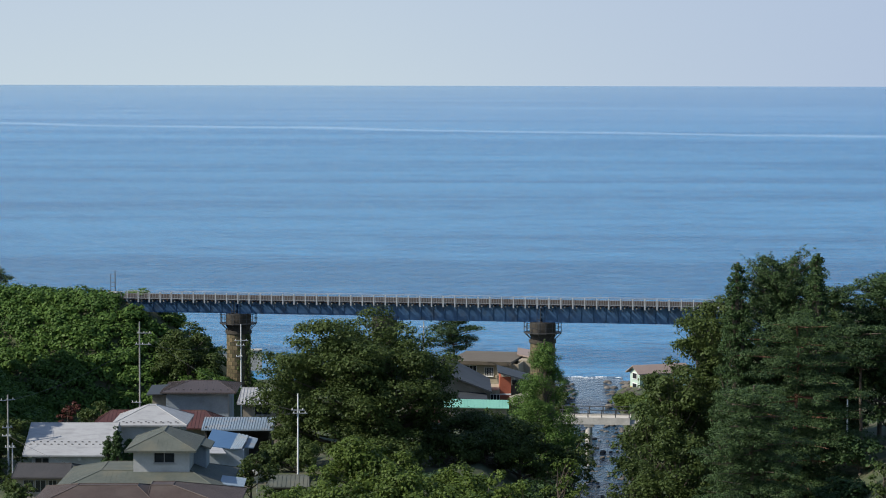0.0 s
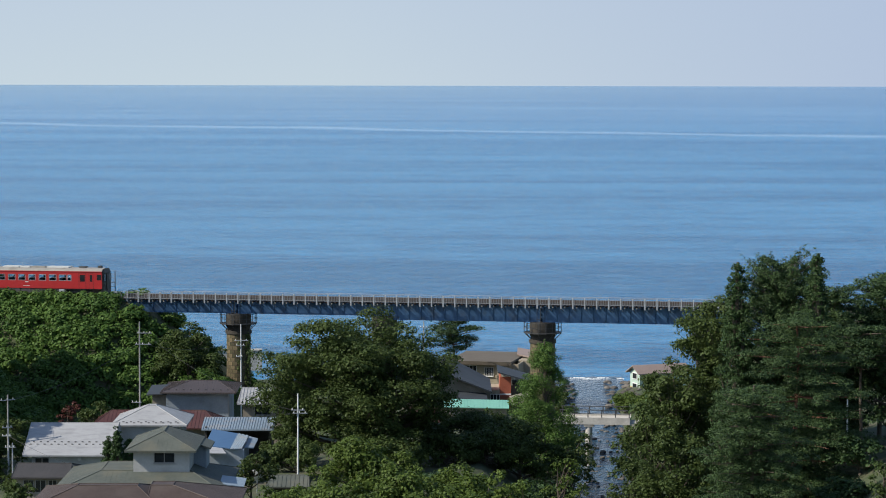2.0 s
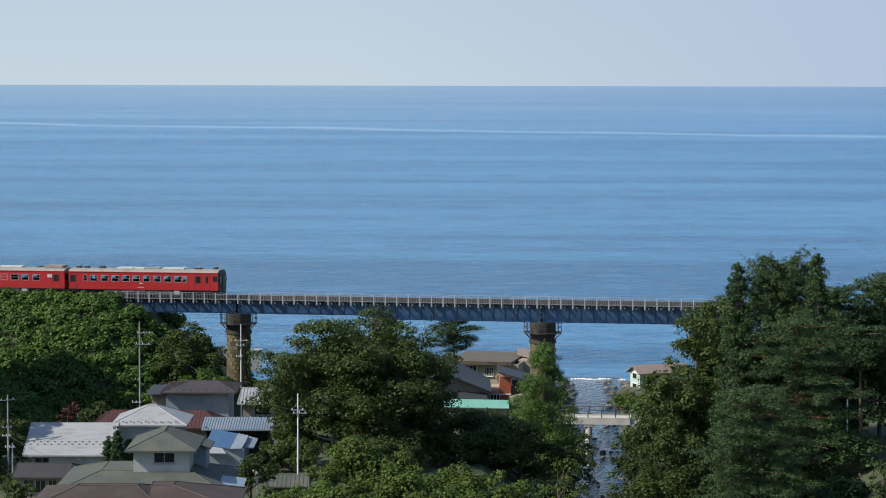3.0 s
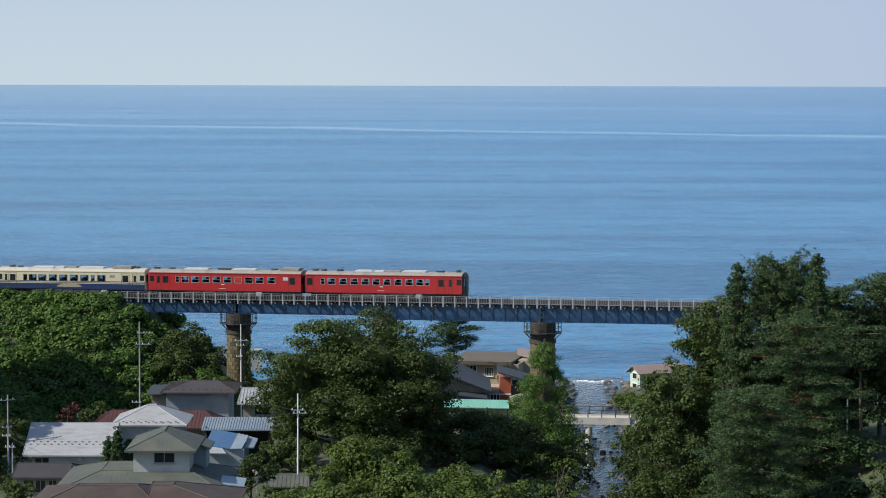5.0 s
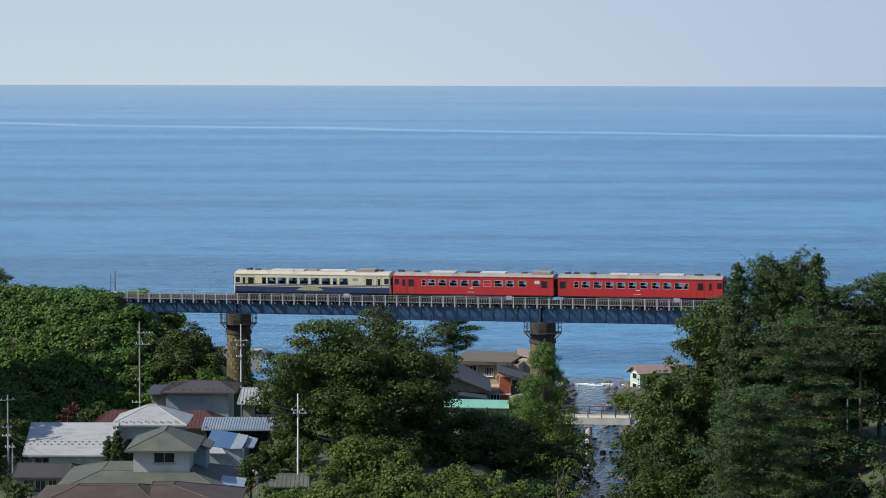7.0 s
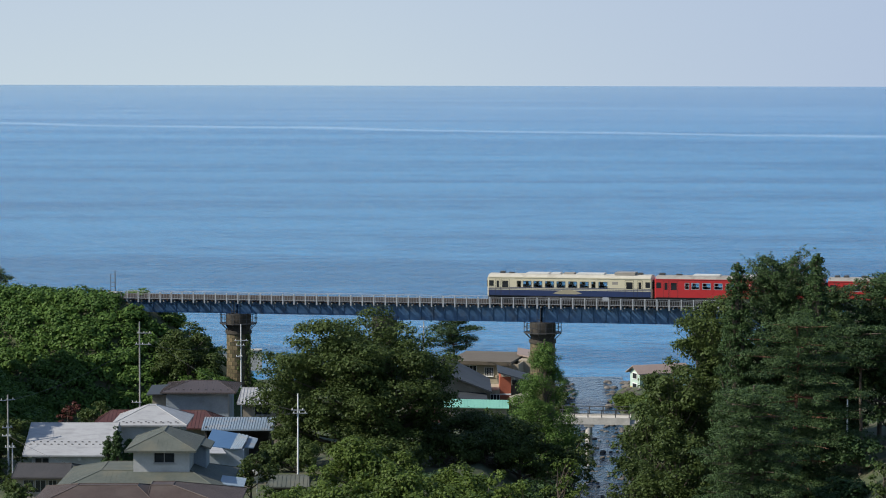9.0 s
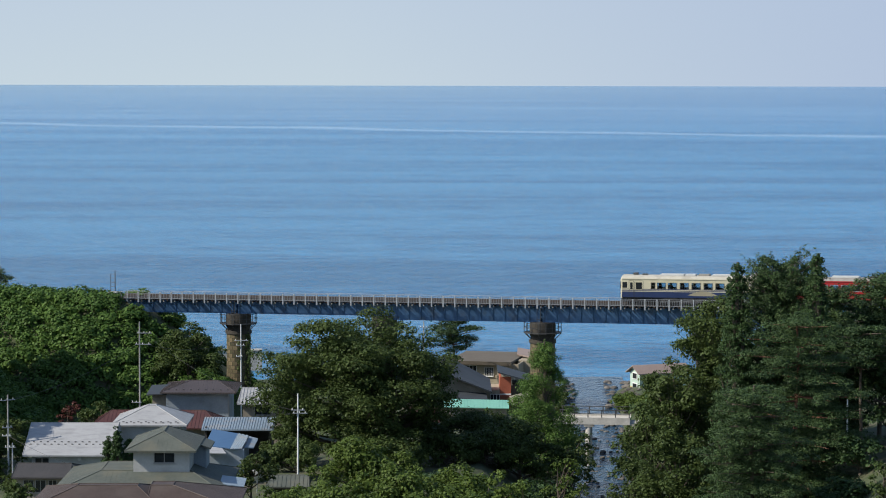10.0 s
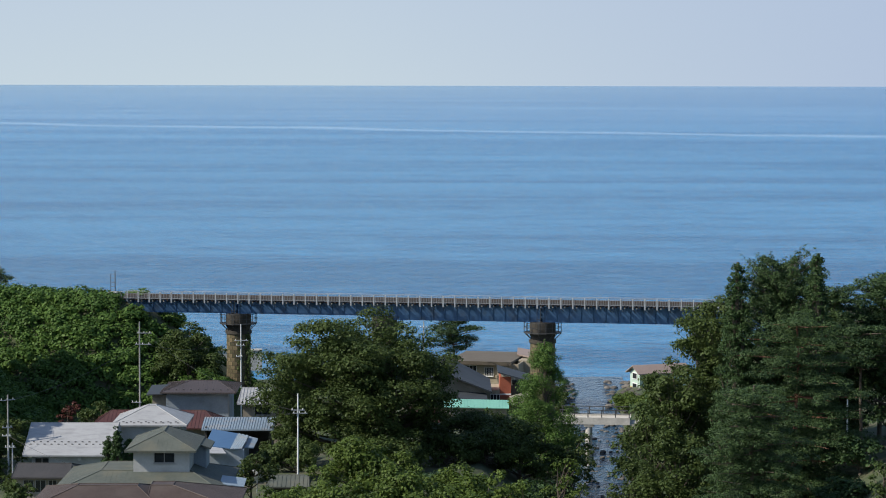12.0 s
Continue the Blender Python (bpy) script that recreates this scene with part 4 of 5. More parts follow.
        if cab:
            for y in (-0.9, 0.9):
                for z, r in ((3.02, 0.11), (1.55, 0.09)):
                    part("lamp", rod(bmesh.new(), (e * (h + 0.05), y, z), (e * (h + 0.26), y, z), r), STEEL_DARK, f)
            x6, x7 = sorted((e * (h - 0.2), e * (h + 0.12)))
            part("snow_plough", boxes((x6, x7, -1.2, 1.2, 0.3, 0.95)), STEEL_DARK, t)
        bm = bmesh.new()
        rod(bm, (e * (h - 0.4), 0, 0.88), (e * (h + 0.25), 0, 0.88), 0.12)
        part("coupler", bm, STEEL_DARK, t)
    for i, (x0, x1, w, z, m) in enumerate(roof_kit):
        bm = boxes((x0, x1, -w, w, CROWN - 0.1, CROWN + z))
        bmesh.ops.bevel(bm, geom=bm.edges[:], offset=0.05, segments=2, affect="EDGES")
        part("roof_unit", bm, m, t)
    # underframe and bogies
    bm = boxes((-h + 0.1, h - 0.1, -1.3, 1.3, 0.86, FLOOR), (-5.4, -2.2, -1.35, -0.5, 0.3, 0.9), (-2.0, 1.4, -1.35, -0.4, 0.32, 0.9), (1.6, 5.2, -1.35, -0.5, 0.3, 0.9), (-9.8, 9.8, -0.5, 0.5, 0.42, 0.9),
               (-5.0, -1.5, 0.5, 1.35, 0.35, 0.9), (-0.8, 3.6, 0.5, 1.35, 0.4, 0.9))
    part("underframe", bm, STEEL_DARK, t)
    for x0, x1, zl, m in ((-4.9, -3.2, 0.34, BLACK), (-2.9, -1.2, 0.3, STEEL_DARK), (-0.9, 0.3, 0.38, STEEL_DARK), (0.6, 2.4, 0.3, BLACK), (2.7, 3.9, 0.36, STEEL_DARK), (4.2, 5.0, 0.4, STEEL_GREY)):
        for y0 in (-1.40, 0.62):
            bm = boxes((x0, x1, y0, y0 + 0.78, zl, 0.95))
            bmesh.ops.bevel(bm, geom=bm.edges[:], offset=0.04, segments=1, affect="EDGES")
            part("equipment_box", bm, m, t)
    for x in (-7.0, 7.0):
        bm = boxes(*[(x - 1.7, x + 1.7, y - 0.07, y + 0.07, 0.42, 0.66) for y in (-0.98, 0.98)], (x - 0.3, x + 0.3, -1.0, 1.0, 0.5, 0.85))
        bogie = part("bogie", bm, STEEL_DARK, t)
        for dx in (-1.05, 1.05):
            bm = bmesh.new()
            for y in (-0.6, 0.54):
                rod(bm, (x + dx, y, 0.43), (x + dx, y + 0.06, 0.43), 0.43, n=20)
            rod(bm, (x + dx, -0.6, 0.43), (x + dx, 0.6, 0.43), 0.07)
            part("wheelset", bm, STEEL_DARK, bogie)
    return t


EMBLEM = shade("dull_beige", (0.24, 0.22, 0.15), (0.30, 0.27, 0.19), 0.5, grain=3, bump=0)
DARK_GLASS = shade("dark_glazing", (0.012, 0.015, 0.018), (0.03, 0.035, 0.04), 0.08, grain=2, bump=0)


def spans(scale, mid, *pairs):
    return [(round((a - mid) / scale, 2), round((b - mid) / scale, 2)) for a, b in pairs]


big_1 = spans(42.8, 480, (170, 210), (235, 275), (298, 338), (360, 400), (422, 460), (483, 520), (545, 583), (605, 645), (665, 705))
small_1 = spans(42.8, 480, (130, 150), (715, 735))
doors_1 = spans(42.8, 480, (46, 88), (782, 822), (842, 866))
big_2 = spans(41.2, 476, (238, 275), (293, 333), (353, 392), (412, 452), (472, 512), (532, 570), (590, 632), (650, 690), (716, 755))
small_2 = spans(41.2, 476, (205, 223))
doors_2 = spans(41.2, 476, (95, 120), (127, 167), (830, 870))
big_3 = spans(39.2, 465, (238, 277), (290, 330), (348, 388), (405, 445), (463, 503), (520, 560), (612, 652))
small_3 = spans(39.2, 465, (208, 225), (577, 593))
doors_3 = spans(39.2, 465, (100, 122), (128, 168), (741, 782), (801, 824))
cab_side = lambda e: (min(e * 9.55, e * 10.15), max(e * 9.55, e * 10.15), 2.15, 2.85, DARK_GLASS, "cab_side_window")
badge = [(-0.45, 0.0, 1.78, 1.9, PALE_BLIND, "nameplate_bar"), (-0.75, 0.15, 1.30, 1.36, PALE_BLIND, "number_bar")]
lead = railcar("vermilion diesel railcar with dark windows, leading the train", RED, big_1 + small_1, doors_1, [], (False, True), badge + [cab_side(1)],
               [(-3.9, -1.6, 0.75, 0.13, VENT_WHITE), (-1.5, -0.1, 0.7, 0.1, VENT_WHITE), (0, 2.0, 0.6, 0.12, ROOF_GREY), (2.3, 5.4, 0.75, 0.13, VENT_WHITE), (6.6, 7.6, 0.4, 0.16, STEEL_DARK), (9.2, 9.7, 0.3, 0.26, STEEL_DARK),
                (-9.6, -9.0, 0.4, 0.2, STEEL_DARK), (-8.5, -7.9, 0.4, 0.2, STEEL_DARK), (-6.4, -5.7, 0.4, 0.2, STEEL_DARK)])
middle = railcar("vermilion diesel railcar with dark windows, between two others", RED, big_2 + small_2, doors_2, [big_2[5]], (True, False),
                 badge + [cab_side(-1), (7.85, 8.5, 2.45, 2.85, PALE_BLIND, "vent_panel")],
                 [(-5.7, -2.4, 0.75, 0.13, VENT_WHITE), (-1.2, 0.6, 0.6, 0.14, STEEL_DARK), (0.7, 4.0, 0.75, 0.13, VENT_WHITE), (5.9, 6.6, 0.4, 0.14, STEEL_DARK), (7.3, 9.8, 0.9, 0.28, ROOF_GREY), (-10.0, -9.3, 0.35, 0.22, STEEL_DARK), (-7.9, -7.2, 0.35, 0.15, STEEL_DARK)])
tail = railcar("cream diesel railcar with deep blue lower band, last of the train", CREAM, big_3 + small_3, doors_3, [], (True, True),
               [cab_side(1), cab_side(-1), (5.4, 6.15, 2.5, 2.85, ROOF_GREY, "vent_panel")],
               [(-5.6, -2.6, 0.75, 0.13, VENT_WHITE), (-2.5, -1.2, 0.7, 0.14, VENT_WHITE), (-0.9, 0.5, 0.6, 0.16, ROOF_GREY), (0.8, 4.3, 0.75, 0.13, VENT_WHITE), (5.6, 8.2, 0.9, 0.28, ROOF_GREY), (8.4, 9.0, 0.35, 0.22, STEEL_DARK), (-9.0, -8.4, 0.35, 0.24, STEEL_DARK), (-7.9, -7.2, 0.3, 0.14, STEEL_DARK)], band=True)


# ---- the village ----
WALL_PALE = shade("pale_render", (0.34, 0.34, 0.33), (0.46, 0.46, 0.44), 0.85, grain=5, patch=0.5, bump=0.1, dirt=((0.28, 0.27, 0.25), 0.6, 0.5))
WALL_BLUE = shade("blue_grey_siding", (0.20, 0.235, 0.27), (0.29, 0.33, 0.37), 0.8, grain=5, patch=0.5, bump=0.1, dirt=((0.15, 0.16, 0.17), 0.6, 0.5))
WALL_TAN = shade("tan_render", (0.22, 0.195, 0.155), (0.32, 0.285, 0.225), 0.85, grain=5, patch=0.5, bump=0.1, dirt=((0.18, 0.15, 0.11), 0.6, 0.5))
WALL_DARK = shade("dark_boards", (0.035, 0.032, 0.03), (0.085, 0.075, 0.065), 0.9, grain=6, patch=0.6, bump=0.3, stretch=(3, 3, 0.4))
ROOF_WHITE = shade("white_metal_roof", (0.28, 0.285, 0.29), (0.37, 0.375, 0.38), 0.5, 0.0, grain=2.5, patch=0.35, bump=0.04, stretch=(1, 3, 1), dirt=((0.22, 0.222, 0.225), 0.7, 0.7))
ROOF_PALEBLUE = shade("pale_blue_metal_roof", (0.15, 0.20, 0.25), (0.24, 0.30, 0.355), 0.45, 0.0, grain=2.5, patch=0.4, bump=0.04, dirt=((0.30, 0.26, 0.22), 0.7, 0.55))
ROOF_GREEN = shade("faded_green_roof", (0.052, 0.062, 0.052), (0.098, 0.108, 0.090), 0.75, grain=3, patch=0.6, bump=0.08, stretch=(1, 1, 0.5), dirt=((0.115, 0.11, 0.078), 0.5, 0.6))
ROOF_BROWN = shade("brown_metal_roof", (0.040, 0.026, 0.020), (0.074, 0.051, 0.041), 0.65, grain=3, patch=0.5, bump=0.06, dirt=((0.085, 0.068, 0.056), 0.6, 0.5))
ROOF_PLUM = shade("plum_tile_roof", (0.044, 0.036, 0.035), (0.078, 0.062, 0.060), 0.6, grain=3, patch=0.5, bump=0.06)
ROOF_DUSK = shade("dark_grey_roof", (0.030, 0.028, 0.027), (0.056, 0.051, 0.048), 0.7, grain=3, patch=0.5, bump=0.06)
ROOF_RED = shade("red_metal_roof", (0.055, 0.021, 0.018), (0.095, 0.033, 0.027), 0.6, grain=3, patch=0.5, bump=0.05, dirt=((0.085, 0.05, 0.042), 0.6, 0.6))
ROOF_BLUE = shade("glossy_blue_roof", (0.03, 0.075, 0.16), (0.05, 0.11, 0.21), 0.35, grain=2, patch=0.4, bump=0.03)
ROOF_SLATE = shade("slate_blue_roof", (0.020, 0.027, 0.036), (0.038, 0.048, 0.060), 0.75, grain=3, patch=0.4, bump=0.05)
ROOF_TEAL = shade("teal_metal_roof", (0.16, 0.40, 0.31), (0.22, 0.48, 0.38), 0.5, grain=2, patch=0.4, bump=0.04)
WALL_BEIGE = shade("beige_concrete", (0.27, 0.23, 0.165), (0.38, 0.335, 0.25), 0.9, grain=3, patch=0.4, bump=0.1, dirt=((0.25, 0.21, 0.155), 0.5, 0.6))
WALL_ORANGE = shade("orange_brick_wall", (0.28, 0.075, 0.04), (0.38, 0.11, 0.06), 0.85, grain=5, patch=0.6, bump=0.15)
WALL_MINT = shade("mint_wall", (0.36, 0.47, 0.40), (0.46, 0.57, 0.49), 0.8, grain=4, patch=0.5, bump=0.08)
ROOF_ROSE = shade("faded_rose_roof", (0.20, 0.15, 0.13), (0.28, 0.22, 0.19), 0.7, grain=3, patch=0.5, bump=0.05)
WALL_YELLOW = shade("yellow_paint", (0.40, 0.33, 0.14), (0.5, 0.42, 0.19), 0.8, grain=4, bump=0.08)
DECK_PALE = shade("pale_concrete", (0.40, 0.38, 0.34), (0.56, 0.54, 0.49), 0.9, grain=4, patch=0.5, bump=0.15, dirt=((0.26, 0.24, 0.21), 0.7, 0.5))
ROOF_SLAB = shade("roof_slab", (0.075, 0.062, 0.045), (0.125, 0.105, 0.08), 0.9, grain=3, patch=0.4, bump=0.1)
FRAME = shade("aluminium_frame", (0.25, 0.25, 0.25), (0.38, 0.38, 0.38), 0.4, 0.5, grain=6, bump=0.02)
FRAME_WHITE = shade("white_frame", (0.65, 0.65, 0.63), (0.78, 0.78, 0.76), 0.5, grain=6, bump=0.02)


def ribs(poly, every, high=0.035, wide=0.035):
    """Standing seams up a roof face whose first edge is the eave."""
    p = [Vector(q) for q in poly]
    u = (p[1] - p[0]).normalized()
    n = (p[1] - p[0]).cross(p[2] - p[0]).normalized()
    if n.z < 0:
        n = -n
    v = n.cross(u)
    flat = [((q - p[0]).dot(u), (q - p[0]).dot(v)) for q in p]
    bm = bmesh.new()
    x = min(a for a, _ in flat) + every / 2
    while x < max(a for a, _ in flat):
        cut = []
        for (ax, ay), (bx, by) in zip(flat, flat[1:] + flat[:1]):
            if (ax - x) * (bx - x) < 0:
                cut.append(ay + (by - ay) * (x - ax) / (bx - ax))
        if len(cut) == 2 and abs(cut[1] - cut[0]) > 0.15:
            a, b = min(cut) + 0.01, max(cut) - 0.03
            c = [p[0] + u * (x + s * wide) + v * t + n * h for h in (-0.01, high) for t, s in ((a, -0.5), (a, 0.5), (b, 0.5), (b, -0.5))]
            w = [bm.verts.new(q) for q in c]
            for f in ((3, 2, 1, 0), (4, 5, 6, 7), (0, 1, 5, 4), (1, 2, 6, 5), (2, 3, 7, 6), (3, 0, 4, 7)):
                bm.faces.new([w[i] for i in f])
        x += every
    return bm


def roof_of(parent, eave, top, ze, zt, material, seam=0.45, thick=0.14, guards=(), name="roof", high=0.035, caps=True):
    """A roof from its eave rectangle and its top rectangle or ridge (x0, x1, y0, y1)."""
    a, b, c, d = eave
    e, f, g, h = top
    E = [(a, c, ze), (b, c, ze), (b, d, ze), (a, d, ze)]
    T = [(e, g, zt), (f, g, zt), (f, h, zt), (e, h, zt)]
    bm = bmesh.new()
    ev, tv, lo = [bm.verts.new(q) for q in E], [bm.verts.new(q) for q in T], [bm.verts.new((q[0], q[1], q[2] - thick)) for q in E]
    for i in range(4):
        j = (i + 1) % 4
        bm.faces.new((ev[i], ev[j], tv[j], tv[i]))
        bm.faces.new((lo[i], lo[j], ev[j], ev[i]))
    bm.faces.new(tv)
    bm.faces.new(lo[::-1])
    bmesh.ops.remove_doubles(bm, verts=bm.verts, dist=0.001)
    r = part(name, bm, material, parent)
    for i in (0, 1, 3):
        j = (i + 1) % 4
        face = [E[i], E[j], T[j], T[i]]
        if (Vector(E[i]) - Vector(T[i])).length < 0.05:
            continue
        sm = ribs(face, seam, high)
        if sm.faces:
            tagged(part("seams", sm, material, r), kind="stuff")
        else:
            sm.free()
    if caps:
        runs = [(E[i], T[i]) for i in range(4)] + [(T[i], T[(i + 1) % 4]) for i in range(4) if (Vector(T[i]) - Vector(T[(i + 1) % 4])).length > 0.2]
        for p, q in runs:
            bm = bmesh.new()
            rod(bm, Vector(p) + Vector((0, 0, 0.02)), Vector(q) + Vector((0, 0, 0.01)), 0.035, n=6)
            part("ridge_cap", bm, material, r)
    for k, count in guards:
        base = None
        for q in range(count):
            x = (a + (b - a) * k[0]) + (b - a) * (k[1] - k[0]) * (q + 0.5) / count
            t = k[2]
            y, z = c + (g - c) * t, ze + (zt - ze) * t
            if base is None:
                base = part("snow_guard", boxes((-0.10, 0.10, -0.04, 0.04, 0.0, 0.07)), STEEL_DARK, r)
                base.location = (x, y, z)
            else:
                o = new("snow_guard", base.data)
                o.parent, o.location = r, (x, y, z)
    return r


def walls_of(parent, x0, x1, y0, y1, z0, z1, material, holes=(), name="wall"):
    """Four walls 0.16 m thick; openings in the front one: (x from, x to, foot, head)."""
    t = 0.16
    bm = bmesh.new()
    xs = sorted(holes)
    x = x0
    for a, b, lo, hi in xs:
        box(bm, x, a, y0, y0 + t, z0, z1)
        box(bm, a, b, y0, y0 + t, z0, lo)
        box(bm, a, b, y0, y0 + t, hi, z1)
        x = b
    box(bm, x, x1, y0, y0 + t, z0, z1)
    front = part(name, bm, material, parent)
    part(name, boxes((x0, x0 + t, y0 + t, y1 - t, z0, z1)), material, parent)
    part(name, boxes((x1 - t, x1, y0 + t, y1 - t, z0, z1)), material, parent)
    part(name, boxes((x0, x1, y1 - t, y1, z0, z1)), material, parent)
    for a, b, lo, hi in xs:
        window(parent, a, b, y0, lo, hi)
    return front


def window(parent, a, b, y, lo, hi, frame_mat=None, bars=1):
    f = 0.06
    bm = boxes((a, a + f, y - 0.02, y + 0.08, lo, hi), (b - f, b, y - 0.02, y + 0.08, lo, hi), (a + f, b - f, y - 0.02, y + 0.08, lo, lo + f), (a + f, b - f, y - 0.02, y + 0.08, hi - f, hi))
    for k in range(bars):
        m = a + (b - a) * (k + 1) / (bars + 1)
        box(bm, m - f / 2, m + f / 2, y - 0.01, y + 0.06, lo + f, hi - f)
    w = part("window", bm, frame_mat or FRAME, parent)
    part("pane", boxes((a + f, b - f, y + 0.03, y + 0.04, lo + f, hi - f)), DARK_GLASS, w)
    part("window_sill", boxes((a - 0.06, b + 0.06, y - 0.09, y - 0.0, lo - 0.07, lo - 0.01)), frame_mat or FRAME, w)
    return w


def siding(parent, x0, x1, y, z0, z1, material, every=0.4):
    """Overlapping boards across a front."""
    z = z0
    while z < z1 - 0.05:
        part("siding_board", boxes((x0, x1, y - 0.018, y - 0.003, z, min(z1, z + every - 0.03))), material, parent)
        z += every


def house(label, at_x, at_y):
    return thing("house", label, "house", (at_x, at_y, land(at_x, at_y) - 0.3))


def foot(t):
    return t.location.z


# white-roofed long house
t = house("long low house with a white metal roof and snow guards", -36.2, 268)
X, Y, Z = t.location
walls_of(t, -40.1 - X, -32.7 - X, 262.7 - Y, 273.3 - Y, 0, 11.4 - Z, WALL_PALE, [(-39.8 - X, -38.4 - X, 9.9 - Z, 11.0 - Z)])
roof_of(t, (-40.9 - X, -32.2 - X, 262 - Y, 274 - Y), (-40.9 - X, -32.2 - X, 268 - Y, 268 - Y), 11.33 - Z, 13.72 - Z, ROOF_WHITE, 0.5, guards=(((0.02, 0.96, 0.33), 12), ((0.05, 0.99, 0.40), 12)), high=0.003)
bm = bmesh.new()
rod(bm, (-35.4 - X, 262.6 - Y, 10.9 - Z), (-35.4 - X, 262.3 - Y, 10.9 - Z), 0.16, n=10)
part("wall_lamp", bm, VENT_WHITE, t)

# two-storey house with the white hipped roof
t = house("two-storey house with a white hipped metal roof and snow guards", -29.5, 274)
X, Y, Z = t.location
walls_of(t, -32.6 - X, -26.4 - X, 270.6 - Y, 277.6 - Y, 0, 13.3 - Z, WALL_PALE)
roof_of(t, (-33.35 - X, -25.65 - X, 270 - Y, 278.2 - Y), (-29.9 - X, -29.1 - X, 273.6 - Y, 274.6 - Y), 13.22 - Z, 14.75 - Z, ROOF_WHITE, 0.45, guards=(((0.07, 0.93, 0.10), 9), ((0.12, 0.90, 0.15), 8)), high=0.005)

# red-roofed house behind
t = house("low house with a faded red metal roof", -31.0, 295)
X, Y, Z = t.location
walls_of(t, -37.4 - X, -24.6 - X, 291.6 - Y, 298.4 - Y, 0, 10.3 - Z, WALL_TAN)
roof_of(t, (-38.2 - X, -23.8 - X, 290.6 - Y, 299 - Y), (-36.2 - X, -26.0 - X, 294.8 - Y, 294.8 - Y), 10.1 - Z, 11.5 - Z, ROOF_RED, 0.4)

# house with the plum roof and blue-grey wall
t = house("two-storey house with a plum roof and blue-grey siding", -27.8, 310)
X, Y, Z = t.location
walls_of(t, -31.4 - X, -24.3 - X, 305.8 - Y, 313.8 - Y, 0, 12.2 - Z, WALL_BLUE)
siding(t, -31.4 - X, -24.3 - X, 305.8 - Y, 0.5, 12.05 - Z, WALL_BLUE)
roof_of(t, (-32.0 - X, -23.4 - X, 305 - Y, 314.6 - Y), (-28.9 - X, -25.9 - X, 309.8 - Y, 309.8 - Y), 12.18 - Z, 13.0 - Z, ROOF_PLUM, 0.32, guards=(((0.06, 0.94, 0.2), 9),), high=0.025)
annex = part("annex", boxes((-33.0 - X, -31.42 - X, 306.3 - Y, 311 - Y, 0, 11.75 - Z)), WALL_TAN, t)
part("annex_panel", boxes((-32.6 - X, -31.6 - X, 306.24 - Y, 306.32 - Y, 10.2 - Z, 11.4 - Z)), WALL_TAN, annex)
bm = bmesh.new()
slab(bm, [(-33.6 - X, 305.7 - Y, 11.85 - Z), (-31.3 - X, 305.7 - Y, 11.95 - Z), (-31.3 - X, 311.5 - Y, 12.35 - Z), (-33.6 - X, 311.5 - Y, 12.25 - Z)], 0.12)
part("annex_roof", bm, ROOF_SLATE, t, "dark blue lean-to roof")

# outbuilding with the white ribbed roof
t = house("tan outbuilding with a white ribbed roof", -20, 304)
X, Y, Z = t.location
walls_of(t, -22.3 - X, -16.2 - X, 300.7 - Y, 307.5 - Y, 0, 11.55 - Z, WALL_TAN, [(-21.0 - X, -19.3 - X, 10.2 - Z, 11.2 - Z)])
roof_of(t, (-22.9 - X, -15.6 - X, 300 - Y, 308.3 - Y), (-22.6 - X, -15.6 - X, 304.2 - Y, 304.2 - Y), 11.55 - Z, 12.85 - Z, ROOF_WHITE, 0.36, high=0.06)

# open shed with the pale blue roof
t = house("open timber shed with a pale blue corrugated roof", -21.5, 285)
X, Y, Z = t.location
part("back_wall", boxes((-25.0 - X, -18.0 - X, 287.2 - Y, 287.35 - Y, 0, 11.4 - Z)), WALL_DARK, t)
part("side_wall", boxes((-18.2 - X, -18.05 - X, 283.4 - Y, 287.2 - Y, 0, 11.2 - Z)), WALL_DARK, t)
part("side_wall", boxes((-25.0 - X, -24.85 - X, 283.4 - Y, 287.2 - Y, 0, 11.2 - Z)), WALL_DARK, t)
for x in (-24.9, -21.6, -18.3):
    part("post", boxes((x - X, x + 0.12 - X, 283.3 - Y, 283.42 - Y, 0, 10.9 - Z)), WALL_DARK, t)
roof_of(t, (-25.35 - X, -17.8 - X, 283 - Y, 287.6 - Y), (-25.35 - X, -17.8 - X, 287.55 - Y, 287.6 - Y), 11.0 - Z, 11.72 - Z, ROOF_PALEBLUE, 0.28, high=0.06, caps=False)

# lean-to roofs beside the hipped house
t = house("garage with a glossy blue and pale ribbed lean-to roof", -21, 266)
X, Y, Z = t.location
walls_of(t, -22.9 - X, -19.4 - X, 262.9 - Y, 269.6 - Y, 0, 11.8 - Z, WALL_BLUE)
bm = bmesh.new()
slab(bm, [(-23.3 - X, 263.6 - Y, 12.12 - Z), (-20.7 - X, 262.6 - Y, 12.0 - Z), (-20.4 - X, 268.5 - Y, 12.62 - Z), (-23.1 - X, 270.4 - Y, 12.8 - Z)], 0.1)
part("blue_roof", bm, ROOF_BLUE, t, "glossy blue metal sheet")
face = [(-20.7 - X, 262.2 - Y, 11.97 - Z), (-19.6 - X, 262.9 - Y, 11.9 - Z), (-19.3 - X, 268.0 - Y, 12.45 - Z), (-20.4 - X, 268.5 - Y, 12.6 - Z)]
bm = bmesh.new()
slab(bm, face, 0.1)
r = part("ribbed_roof", bm, ROOF_PALEBLUE, t)
tagged(part("seams", ribs(face, 0.25, 0.05), ROOF_PALEBLUE, r), kind="stuff")
